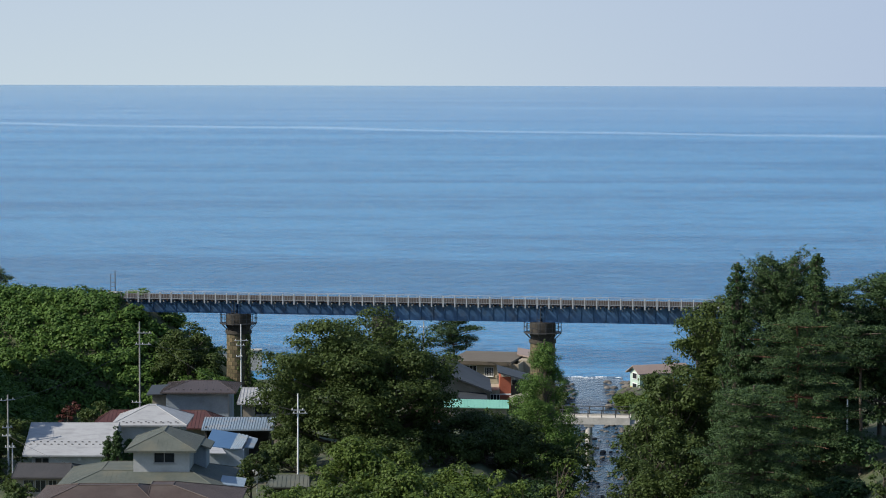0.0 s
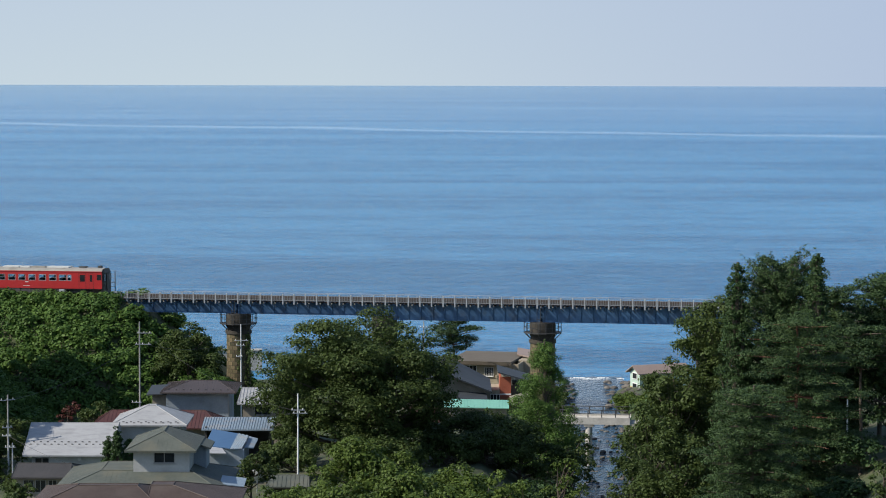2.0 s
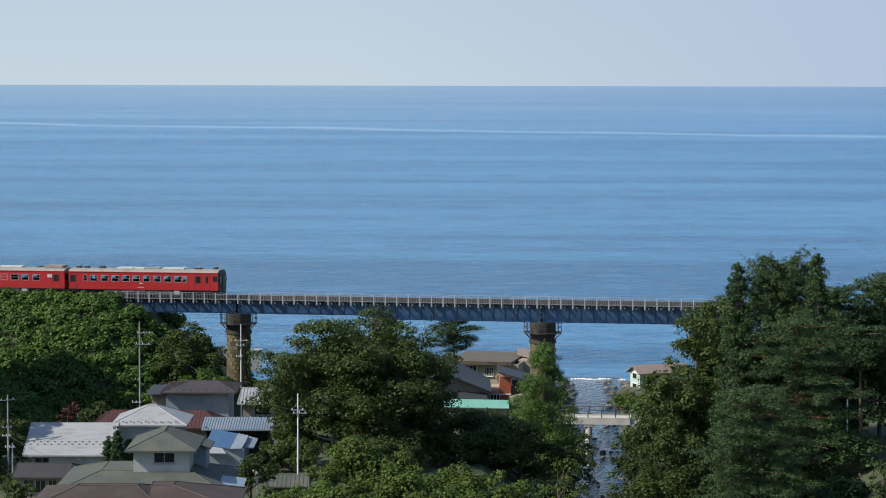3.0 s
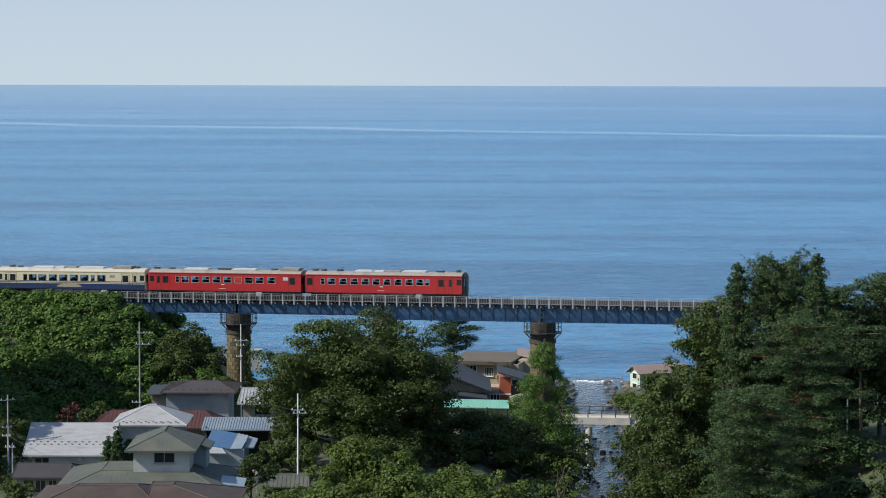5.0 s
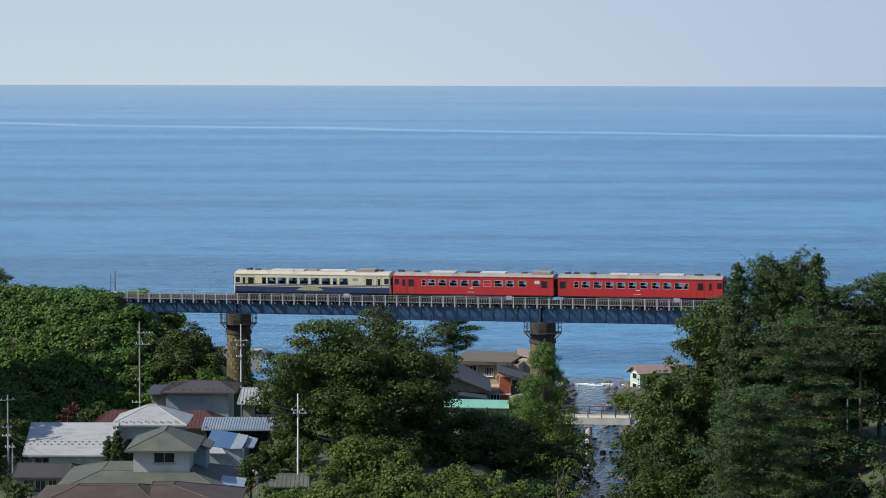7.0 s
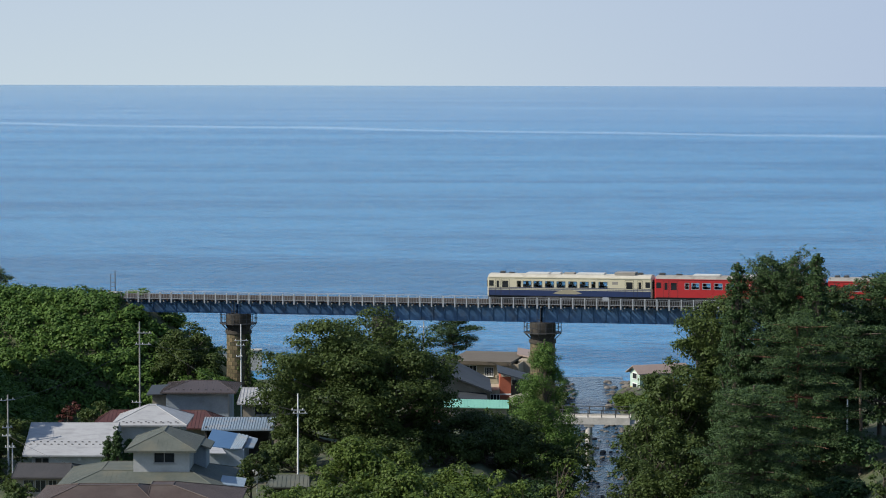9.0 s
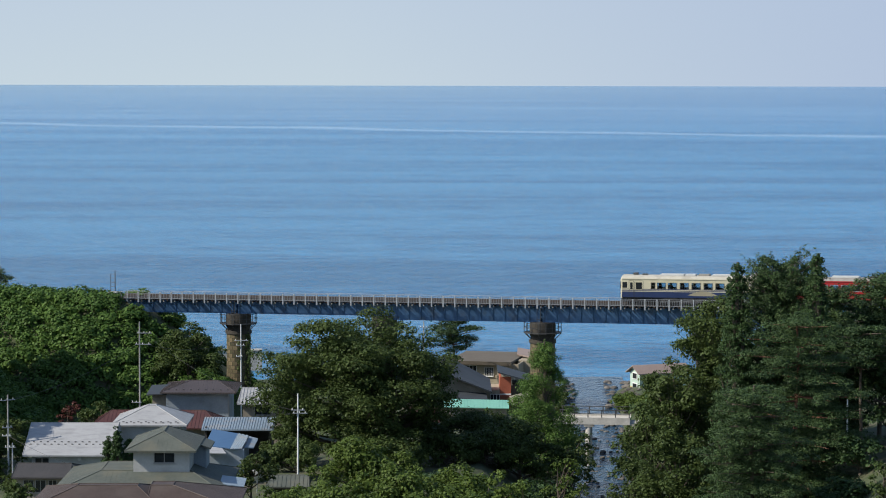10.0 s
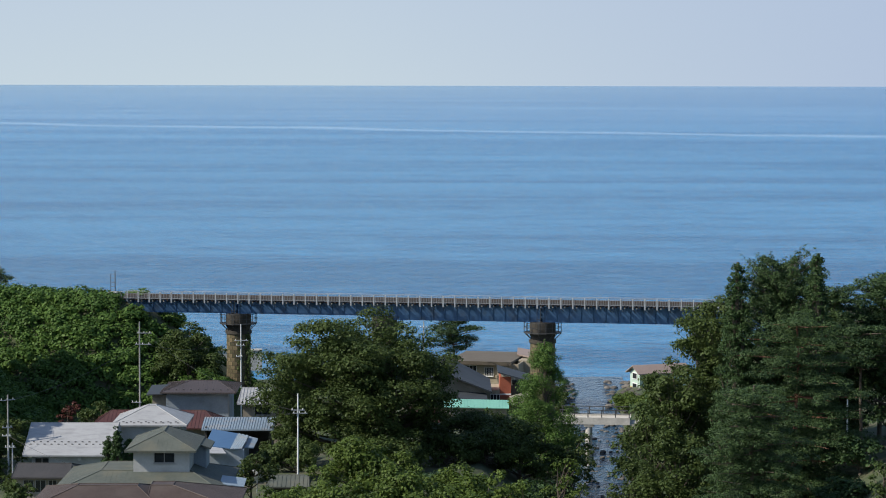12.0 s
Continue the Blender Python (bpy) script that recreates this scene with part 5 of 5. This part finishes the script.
face = [(-19.55 - X, 264.5 - Y, 11.8 - Z), (-18.6 - X, 265.0 - Y, 11.7 - Z), (-18.4 - X, 268.6 - Y, 12.1 - Z), (-19.3 - X, 268.9 - Y, 12.3 - Z)]
bm = bmesh.new()
slab(bm, face, 0.1)
r = part("ribbed_roof", bm, ROOF_PALEBLUE, t)
bm = bmesh.new()
slab(bm, [(-23.4 - X, 261.2 - Y, 11.75 - Z), (-21.0 - X, 261.2 - Y, 11.7 - Z), (-21.6 - X, 263.2 - Y, 11.98 - Z), (-23.4 - X, 263.6 - Y, 12.06 - Z)], 0.1)
part("porch_roof", bm, ROOF_WHITE, t)

# big house with the faded green roofs
t = house("large two-storey house with faded green hipped roofs", -25.5, 234)
X, Y, Z = t.location
walls_of(t, -31.6 - X, -19.2 - X, 227.2 - Y, 240 - Y, 0, 13.35 - Z, WALL_PALE)
roof_of(t, (-33.1 - X, -18.2 - X, 226 - Y, 241 - Y), (-29.3 - X, -21.6 - X, 231 - Y, 236.2 - Y), 13.36 - Z, 14.62 - Z, ROOF_GREEN, 0.42, thick=0.18, high=0.008)
walls_of(t, -26.5 - X, -21.7 - X, 230.7 - Y, 238.2 - Y, 13.9 - Z, 16.5 - Z, WALL_PALE, [(-24.75 - X, -22.95 - X, 15.3 - Z, 16.22 - Z)], name="upper_wall")
roof_of(t, (-27.2 - X, -21.05 - X, 230 - Y, 239 - Y), (-24.15 - X, -24.1 - X, 232.9 - Y, 236.6 - Y), 16.46 - Z, 17.72 - Z, ROOF_GREEN, 0.42, thick=0.16, name="upper_roof", high=0.008)
bm = bmesh.new()
slab(bm, [(-21.2 - X, 234.2 - Y, 16.46 - Z), (-20.2 - X, 234.4 - Y, 16.08 - Z), (-20.2 - X, 238.6 - Y, 16.08 - Z), (-21.2 - X, 238.6 - Y, 16.46 - Z)], 0.14)
part("side_eave", bm, ROOF_GREEN, t)
part("bay", boxes((-21.7 - X, -20.6 - X, 234.8 - Y, 238.0 - Y, 13.9 - Z, 16.1 - Z)), WALL_BLUE, t)
bm = bmesh.new()
slab(bm, [(-19.1 - X, 230.3 - Y, 13.6 - Z), (-17.0 - X, 230.3 - Y, 13.35 - Z), (-17.0 - X, 233.4 - Y, 13.6 - Z), (-19.1 - X, 233.4 - Y, 13.85 - Z)], 0.1)
part("porch_roof", bm, ROOF_PALEBLUE, t)
part("porch", boxes((-19.2 - X, -17.3 - X, 230.7 - Y, 233.2 - Y, 0, 13.3 - Z)), WALL_BLUE, t)

# small brown house by the road
t = house("small grey-brown house with a row of front windows", -37, 249)
X, Y, Z = t.location
walls_of(t, -38.9 - X, -34.3 - X, 245.6 - Y, 252 - Y, 0, 11.9 - Z, WALL_TAN, [(-38.3 - X, -37.3 - X, 10.3 - Z, 11.5 - Z), (-37.2 - X, -36.2 - X, 10.3 - Z, 11.5 - Z), (-36.0 - X, -35.2 - X, 10.3 - Z, 11.5 - Z)])
roof_of(t, (-39.3 - X, -33.9 - X, 245 - Y, 252.6 - Y), (-39.3 - X, -34.3 - X, 248.8 - Y, 248.8 - Y), 11.8 - Z, 12.55 - Z, ROOF_DUSK, 0.4, high=0.01)

# brown roofs in front
t = house("house with broad brown hipped metal roof", -25.3, 206)
X, Y, Z = t.location
walls_of(t, -30.4 - X, -21.7 - X, 202 - Y, 212 - Y, 0, 16.15 - Z, WALL_TAN)
roof_of(t, (-31.4 - X, -20.8 - X, 201 - Y, 213 - Y), (-27.9 - X, -23.3 - X, 205.5 - Y, 206.5 - Y), 16.1 - Z, 17.34 - Z, ROOF_BROWN, 0.3, high=0.007)
t = house("house with a long brown metal roof", -19.2, 206)
X, Y, Z = t.location
walls_of(t, -22.0 - X, -16.0 - X, 203 - Y, 211 - Y, 0, 16.15 - Z, WALL_TAN)
roof_of(t, (-22.4 - X, -15.4 - X, 202 - Y, 212 - Y), (-22.3 - X, -20.6 - X, 205.6 - Y, 207.4 - Y), 16.15 - Z, 17.38 - Z, ROOF_BROWN, 0.3, high=0.007)

# garden shed and dish
t = house("small garden shed with a faded green roof", -14.4, 252)
X, Y, Z = t.location
walls_of(t, -16.0 - X, -12.7 - X, 250.5 - Y, 253.6 - Y, 0, 10.2 - Z, WALL_DARK)
roof_of(t, (-16.4 - X, -12.4 - X, 250 - Y, 254 - Y), (-16.3 - X, -12.5 - X, 252 - Y, 252.1 - Y), 10.2 - Z, 11.0 - Z, ROOF_GREEN, 0.4)
dish = thing("satellite_dish", "white satellite dish on a short post", "satellite dish", on_land(-17.3, 251))
bm = bmesh.new()
rod(bm, (0, 0, 0), (0, 0, 1.9), 0.04)
part("post", bm, STEEL_GREY, dish)
bm = bmesh.new()
rings = [[bm.verts.new((r * math.cos(a) * 1.0, -0.25 + 0.35 * r * r - 0.25 * r * math.sin(a), 2.0 + r * math.sin(a))) for a in [2 * math.pi * i / 16 for i in range(16)]] for r in (0.05, 0.3, 0.5, 0.62)]
for p, q in zip(rings, rings[1:]):
    for i in range(16):
        bm.faces.new((p[i], p[(i + 1) % 16], q[(i + 1) % 16], q[i]))
part("bowl", bm, VENT_WHITE, dish)

# ---- beyond the bridge ----
t = thing("school_building", "weathered beige concrete building with a flat roof", "building", (7, 386, land(7, 386) - 0.3), -12)
X, Y, Z = t.location
W = [(3.9, 6.0, 5.75, 6.8), (7.2, 8.4, 5.3, 6.6)]
walls_of(t, 2.1 - X, 12.0 - X, 380 - Y, 392.6 - Y, 0, 7.1 - Z, WALL_BEIGE, [(a - X, b - X, c - Z, d - Z) for a, b, c, d in W])
part("flat_roof", boxes((1.9 - X, 11.0 - X, 379.4 - Y, 393 - Y, 7.104 - Z, 7.4 - Z)), ROOF_SLAB, t, "brown-grey concrete roof slab")
part("fascia", boxes((1.8 - X, 11.1 - X, 379.2 - Y, 379.398 - Y, 6.95 - Z, 7.45 - Z)), ROOF_SLAB, t)
part("stair_house", boxes((9.2 - X, 11.6 - X, 378.6 - Y, 383 - Y, 0, 6.2 - Z)), WALL_BEIGE, t)
part("side_wing", boxes((11.2 - X, 15.0 - X, 384 - Y, 392.1 - Y, 0, 7.2 - Z)), WALL_BEIGE, t)
bm = bmesh.new()
slab(bm, [(10.4 - X, 387.5 - Y, 7.75 - Z), (15.4 - X, 383.8 - Y, 7.25 - Z), (15.4 - X, 391 - Y, 7.5 - Z), (9.4 - X, 393.5 - Y, 8.0 - Z)], 0.2)
part("rose_roof", bm, ROOF_ROSE, t, "faded rose metal roof")
for a, b, c, d in W:
    window(t, a - 0.02 - X, b + 0.02 - X, 379.9 - Y, c - Z, d - Z, FRAME_WHITE, 3)
t = thing("slate_roof_house", "house with a broad slate-blue gable roof", "house", (2, 357, land(2, 357) - 0.3))
X, Y, Z = t.location
walls_of(t, -4.6 - X, 5.4 - X, 352 - Y, 364.5 - Y, 0, 6.6 - Z, WALL_TAN, [(2.4 - X, 4.8 - X, 4.5 - Z, 5.9 - Z)])
bm = bmesh.new()
slab(bm, [(0.2 - X, 351 - Y, 9.1 - Z), (6.4 - X, 351 - Y, 6.7 - Z), (6.4 - X, 365.5 - Y, 6.7 - Z), (0.2 - X, 365.5 - Y, 9.9 - Z)], 0.18)
r = part("roof", bm, ROOF_SLATE, t)
bm = bmesh.new()
slab(bm, [(-5.8 - X, 351 - Y, 6.7 - Z), (0.2 - X, 351 - Y, 9.1 - Z), (0.2 - X, 365.5 - Y, 9.9 - Z), (-5.8 - X, 365.5 - Y, 6.7 - Z)], 0.18)
part("roof", bm, ROOF_SLATE, t)
for y in (352.0, 364.35):
    bm = bmesh.new()
    pts = [(-4.6, 6.604), (5.4, 6.604), (5.4, 6.9), (0.2, 8.9), (-4.6, 6.9)]
    p, q = [bm.verts.new((x - X, y - Y, z - Z)) for x, z in pts], [bm.verts.new((x - X, y + 0.15 - Y, z - Z)) for x, z in pts]
    bm.faces.new(p)
    bm.faces.new(q[::-1])
    for i in range(5):
        bm.faces.new((p[i], q[i], q[(i + 1) % 5], p[(i + 1) % 5]))
    part("gable", bm, WALL_TAN, t)
bm = bmesh.new()
slab(bm, [(2.0 - X, 348.2 - Y, 5.8 - Z), (5.9 - X, 348.2 - Y, 5.6 - Z), (5.7 - X, 352 - Y, 6.35 - Z), (2.0 - X, 352 - Y, 6.6 - Z)], 0.15)
part("porch_roof", bm, ROOF_SLATE, t)
t = thing("orange_house", "house with orange end wall and grey pitched roof", "house", (9.4, 366, land(9.4, 366) - 0.3), 0)
X, Y, Z = t.location
part("lit_wall", boxes((7.7 - X, 9.2 - X, 363 - Y, 363.2 - Y, 0, 7.2 - Z)), WALL_ORANGE, t, "orange end wall")
part("wall", boxes((7.7 - X, 7.9 - X, 363.2 - Y, 370 - Y, 0, 7.2 - Z)), WALL_ORANGE, t)
# side turned from the sun, its shade painted with the WALL_DARK colour
part("shade_wall", boxes((9.21 - X, 13.5 - X, 363.4 - Y, 370 - Y, 0, 6.0 - Z)), WALL_DARK, t)
bm = bmesh.new()
slab(bm, [(7.4 - X, 362.4 - Y, 7.95 - Z), (13.4 - X, 362.4 - Y, 6.3 - Z), (13.4 - X, 371 - Y, 6.3 - Z), (7.4 - X, 371 - Y, 7.95 - Z)], 0.18)
part("roof", bm, ROOF_SLATE, t)
part("white_trim", boxes((7.75 - X, 9.2 - X, 362.93 - Y, 362.99 - Y, 4.75 - Z, 4.95 - Z)), FRAME_WHITE, t)
bm = bmesh.new()
slab(bm, [(9.0 - X, 357.5 - Y, 4.1 - Z), (13.6 - X, 357.5 - Y, 5.2 - Z), (13.6 - X, 363 - Y, 5.8 - Z), (9.0 - X, 363 - Y, 4.6 - Z)], 0.15)
part("lean_to_roof", bm, ROOF_GREY, t, "grey lean-to roof")
part("lean_to", boxes((9.3 - X, 13.3 - X, 358 - Y, 362.9 - Y, 0, 4.0 - Z)), WALL_TAN, t)
window(t, 6.2 - X + 0.2, 7.7 - X, 362.8 - Y, 3.6 - Z, 4.9 - Z, FRAME_WHITE, 2)
part("window_wall", boxes((5.6 - X, 7.69 - X, 362.9 - Y, 370 - Y, 0, 5.4 - Z)), WALL_BEIGE, t)
t = thing("teal_shed", "long shed with a bright teal metal roof", "shed", (4.6, 346, land(4.6, 346) - 0.3))
X, Y, Z = t.location
walls_of(t, 0.6 - X, 8.1 - X, 344.4 - Y, 347.2 - Y, 0, 5.45 - Z, WALL_TAN)
bm = bmesh.new()
face = [(0.2 - X, 343.9 - Y, 5.6 - Z), (8.4 - X, 343.9 - Y, 5.45 - Z), (8.4 - X, 347.6 - Y, 6.0 - Z), (0.2 - X, 347.6 - Y, 6.15 - Z)]
slab(bm, face, 0.1)
r = part("roof", bm, ROOF_TEAL, t)
tagged(part("seams", ribs(face, 0.4, 0.03), ROOF_TEAL, r), kind="stuff")
t.location = (X - 0.1, Y - 7, Z + 0.9)
t = thing("red_shed", "low shed with a rust-red roof and yellow-brown boards", "shed", (-2.0, 322, land(-2.0, 322) - 0.3))
X, Y, Z = t.location
walls_of(t, -3.6 - X, -0.6 - X, 320.6 - Y, 323.6 - Y, 0, 6.9 - Z, WALL_TAN)
bm = bmesh.new()
slab(bm, [(-4.0 - X, 320 - Y, 7.0 - Z), (-0.3 - X, 320 - Y, 6.9 - Z), (-0.3 - X, 324 - Y, 8.1 - Z), (-4.0 - X, 324 - Y, 8.2 - Z)], 0.12)
part("roof", bm, ROOF_RED, t)
t = thing("mint_house", "narrow mint-green house with a faded rose roof by the river mouth", "house", (30.4, 396.4, land(30.4, 396.4) - 0.4), 24)
Z = t.location.z
walls_of(t, -2.4, 5.5, -1.5, 1.5, 0, 4.2 - Z, WALL_MINT)
bm = bmesh.new()
slab(bm, [(-2.9, -2.1, 4.05 - Z), (6.0, -2.1, 4.05 - Z), (6.0, 0.0, 5.15 - Z), (-2.9, 0.0, 5.15 - Z)], 0.16)
part("roof_slope", bm, ROOF_ROSE, t)
bm = bmesh.new()
slab(bm, [(-2.9, 0.0, 5.15 - Z), (6.0, 0.0, 5.15 - Z), (6.0, 2.1, 4.05 - Z), (-2.9, 2.1, 4.05 - Z)], 0.16)
part("roof_slope", bm, ROOF_ROSE, t)
for x in (-2.4, 5.34):
    bm = bmesh.new()
    pts = [(-1.5, 4.204), (1.5, 4.204), (0.0, 4.98)]
    p, q = [bm.verts.new((x, y, z - Z)) for y, z in pts], [bm.verts.new((x + 0.15, y, z - Z)) for y, z in pts]
    bm.faces.new(p)
    bm.faces.new(q[::-1])
    for i in range(3):
        bm.faces.new((p[i], q[i], q[(i + 1) % 3], p[(i + 1) % 3]))
    part("gable", bm, WALL_MINT, t)
for z in (1.6, 3.1):
    w = part("window", boxes((-2.47, -2.402, -0.7, 0.7, z - Z, z + 0.95 - Z)), FRAME_WHITE, t)
    part("pane", boxes((-2.49, -2.472, -0.6, 0.6, z + 0.1 - Z, z + 0.85 - Z)), DARK_GLASS, w)
part("yellow_base", boxes((-2.43, -2.401, -1.5, 1.5, 0.3, 1.5 - Z)), WALL_YELLOW, t, "yellow painted base")
wall = thing("sea_wall", "pale concrete sea wall along the shore", "sea wall", (-38, 432, -0.5))
part("wall", boxes((-10, 9, 0, 1.5, -1.5, 3.6)), CONCRETE, wall)
part("coping", boxes((-10, 9, -0.15, 1.65, 3.604, 3.85)), CONCRETE, wall)

# ---- the road bridge over the stream ----
rb = thing("road_bridge", "small concrete road bridge with steel railings over the stream", "bridge", (19.0, 330, 1.75), -6)
part("deck", boxes((-4.6, 4.0, -1.7, 1.7, 3.9, 4.35), (-4.6, 4.0, -2.0, -1.7, 3.75, 4.6), (-4.6, 4.0, 1.7, 2.0, 3.75, 4.6)), DECK_PALE, rb)
for y in (-1.85, 1.85):
    bm = bmesh.new()
    for z in (5.05, 5.5):
        rod(bm, (-4.6, y, z), (4.0, y, z), 0.045, n=6)
    part("handrail", bm, STEEL_DARK, rb)
    for k in range(6):
        part("railing_post", boxes((-4.5 + 1.67 * k, -4.38 + 1.67 * k, y - 0.06, y + 0.06, 4.6, 5.55)), STEEL_DARK, rb)
bm = bmesh.new()
rod(bm, (-1.0, -1.5, -3), (-1.0, -1.5, 3.6), 0.42, n=16)
part("column", bm, DECK_PALE, rb)
part("pier_cap", boxes((-1.6, -0.4, -1.95, 1.5, 3.45, 3.9)), CONCRETE, rb)
for x0, x1 in ((-5.6, -4.4), (3.8, 5.0)):
    part("abutment", boxes((x0, x1, -1.9, 1.9, -3, 3.88)), CONCRETE, rb)

# ---- boulders and foam ----
ROCK = shade("grey_brown_rock", (0.045, 0.042, 0.038), (0.15, 0.135, 0.115), 0.9, grain=2, patch=0.5, bump=0.5, piece=0.4)
rock_shapes = []
rg = random.Random(12)
for k in range(5):
    bm = bmesh.new()
    bmesh.ops.create_icosphere(bm, subdivisions=2, radius=1.0)
    for v in bm.verts:
        v.co *= 1 + 0.35 * noise.noise(v.co * 1.3 + Vector((k * 7, 0, 0)))
        v.co.z *= 0.62
    me = bpy.data.meshes.new("boulder")
    bm.to_mesh(me)
    bm.free()
    me.materials.append(ROCK)
    rock_shapes.append(me)


def boulder(x, y, r, z):
    o = new("boulder", rg.choice(rock_shapes))
    o.location, o.rotation_euler, o.scale = (x, y, z), (0, 0, rg.uniform(0, 6.28)), (r, r * rg.uniform(0.7, 1.1), r * rg.uniform(0.7, 1.0))
    tagged(o, "rounded grey-brown boulder in the stream bed", "boulder", "boulders")


for i in range(170):
    y = rg.uniform(296, 372)
    x = river_x(y) + rg.choice((-1, 1)) * rg.uniform(0.2, 4.2)
    boulder(x, y, rg.uniform(0.15, 0.45), river_z(y) + rg.uniform(-0.15, 0.1))
for i in range(150):
    y = rg.uniform(372, 417)
    side = rg.choice((-1, 1))
    x = river_x(y) + side * rg.uniform(2.3, 7.0)
    boulder(x, y, rg.uniform(0.2, 0.75), max(land(x, y), river_z(y)) + rg.uniform(-0.1, 0.05))
bm = bmesh.new()
rg2 = random.Random(4)
for x0, x1, y in ((-3.2, 0.6, 0.0), (0.9, 3.6, 0.2), (4.3, 5.6, -0.5), (-6.0, -4.2, 0.9), (-1.0, 2.2, -1.3)):
    n = int((x1 - x0) / 0.18)
    p, q, r = [], [], []
    for i in range(n + 1):
        x = x0 + (x1 - x0) * i / n
        k = math.sin(math.pi * i / n) ** 0.6
        h, w = (0.04 + 0.12 * rg2.random()) * k + 0.02, (0.2 + 0.5 * rg2.random()) * k
        p.append(bm.verts.new((x, y - w, -0.05)))
        q.append(bm.verts.new((x, y + rg2.uniform(-0.1, 0.1), h)))
        r.append(bm.verts.new((x, y + w, -0.05)))
    for i in range(n):
        bm.faces.new((p[i], p[i + 1], q[i + 1], q[i]))
        bm.faces.new((q[i], q[i + 1], r[i + 1], r[i]))
breaker = part("breaking_wave", bm, FOAM)
tagged(breaker, "white foam of a small wave breaking at the river mouth", "wave")

# ---- poles and wires ----


def utility_pole(x, y, top, arms, label, material=PALE_POLE, r=0.15):
    z = land(x, y) - 0.2
    t = thing("utility_pole", label, "utility pole", (x, y, z), group="utility poles")
    h = top - z
    bm = bmesh.new()
    rod(bm, (0, 0, 0), (0, 0, h), r, r * 0.62, 12)
    part("pole", bm, material, t)
    for dz, x0, x1, turn in arms:
        c, s = math.cos(turn), math.sin(turn)
        bm = bmesh.new()
        rod(bm, (x0 * c, x0 * s - 0.16, h - dz), (x1 * c, x1 * s - 0.16, h - dz), 0.042, n=6)
        a = part("crossarm", bm, STEEL_GREY, t)
        for k in range(3):
            u = x0 + (x1 - x0) * (k + 0.25) / 2.6
            bm = bmesh.new()
            rod(bm, (u * c, u * s - 0.16, h - dz + 0.04), (u * c, u * s - 0.16, h - dz + 0.2), 0.045, 0.03, 8)
            part("insulator", bm, FRAME_WHITE, a)
    return t


utility_pole(-33.7, 300, 20.7, ((1.25, -0.3, 1.4, 0), (2.5, -0.5, 1.3, 0), (9.0, -0.9, 0.2, 0)), "tall slim utility pole with two crossarms before the hill", PALE_POLE, 0.115)
utility_pole(-13.7, 255, 18.3, ((1.55, -0.65, 0.65, 0), (1.85, -0.5, 0.9, 0)), "pale utility pole with paired crossarms beside the gardens", FRAME_WHITE, 0.10)
utility_pole(-24.9, 333, 17.2, ((2.0, -0.8, 0.9, 0), (2.6, -0.6, 0.5, 0), (4.0, -0.6, 0.2, 0)), "pale utility pole standing before the bridge pier", FRAME_WHITE, 0.09)
utility_pole(-2.6, 368, 14.2, ((0.8, -0.5, 0.5, 0),), "pale utility pole near the shore", PALE_POLE, 0.115)
utility_pole(-42.6, 264, 17.0, ((0.5, -0.8, 0.8, 0.6), (3.2, -0.6, 0.5, 0.6)), "weathered utility pole beside the long house", PALE_POLE, 0.11)
utility_pole(-40.9, 256, 13.4, ((0.4, -0.7, 0.3, 0),), "short grey service pole beside the long house", STEEL_GREY, 0.09)
utility_pole(-41.6, 258, 14.7, ((0.9, -0.6, 0.3, 0),), "short grey service pole beside the long house", STEEL_GREY, 0.09)
utility_pole(36.8, 245, 19.2, (), "slim pale pole among the dark pines", FRAME_WHITE, 0.1)


def wire(a, b, sag, r=0.014):
    t = thing("overhead_wire", "thin dark overhead wire", "wire", group="overhead wires")
    p, q = Vector(a), Vector(b)
    pts = [p.lerp(q, i / 12) - Vector((0, 0, 4 * sag * (i / 12) * (1 - i / 12))) for i in range(13)]
    part("strand", tube(bmesh.new(), pts, r), STEEL_DARK, t)


wire((-42.6, 264, 16.5), (-60, 250, 18.5), 0.8)
wire((-42.6, 264, 16.4), (-33.7, 300, 18.4), 0.8)
wire((-41.6, 258, 13.8), (-30.5, 240, 13.0), 0.4)
wire((-42.6, 264, 13.8), (-41.6, 258, 14.2), 0.1)
wire((-33.7, 300, 18.3), (-24.9, 333, 15.2), 0.9)
wire((-33.2, 300, 19.5), (-13.7, 255, 16.6), 1.2, 0.01)


# ---- what moves ----
def run_at(t):
    """Metres that the train's nose has gone past its place at 6 s."""
    return 16.355 * (t - 6) + 0.5 * 0.14 * (t - 6) ** 2


def motions():
    for car, back in ((lead, 10.42), (middle, 31.48), (tail, 52.54)):
        walk(car, [(0.5 * i, TRACK @ pose(run_at(0.5 * i) - back, 0, 0)) for i in range(25)])
    walk(breaker, [(0.0, pose(22.6, 423.6, 0.0)), (2.5, pose(22.9, 421.6, 0.05)), (5.5, pose(23.2, 417.0, 0.08)), (6.5, pose(23.0, 414.8, 0.10)),
                   (7.8, pose(23.0, 412.8, 0.0)), (9.0, pose(23.0, 412.0, -0.45)), (12.0, pose(23.0, 412.0, -0.6))])


motions()
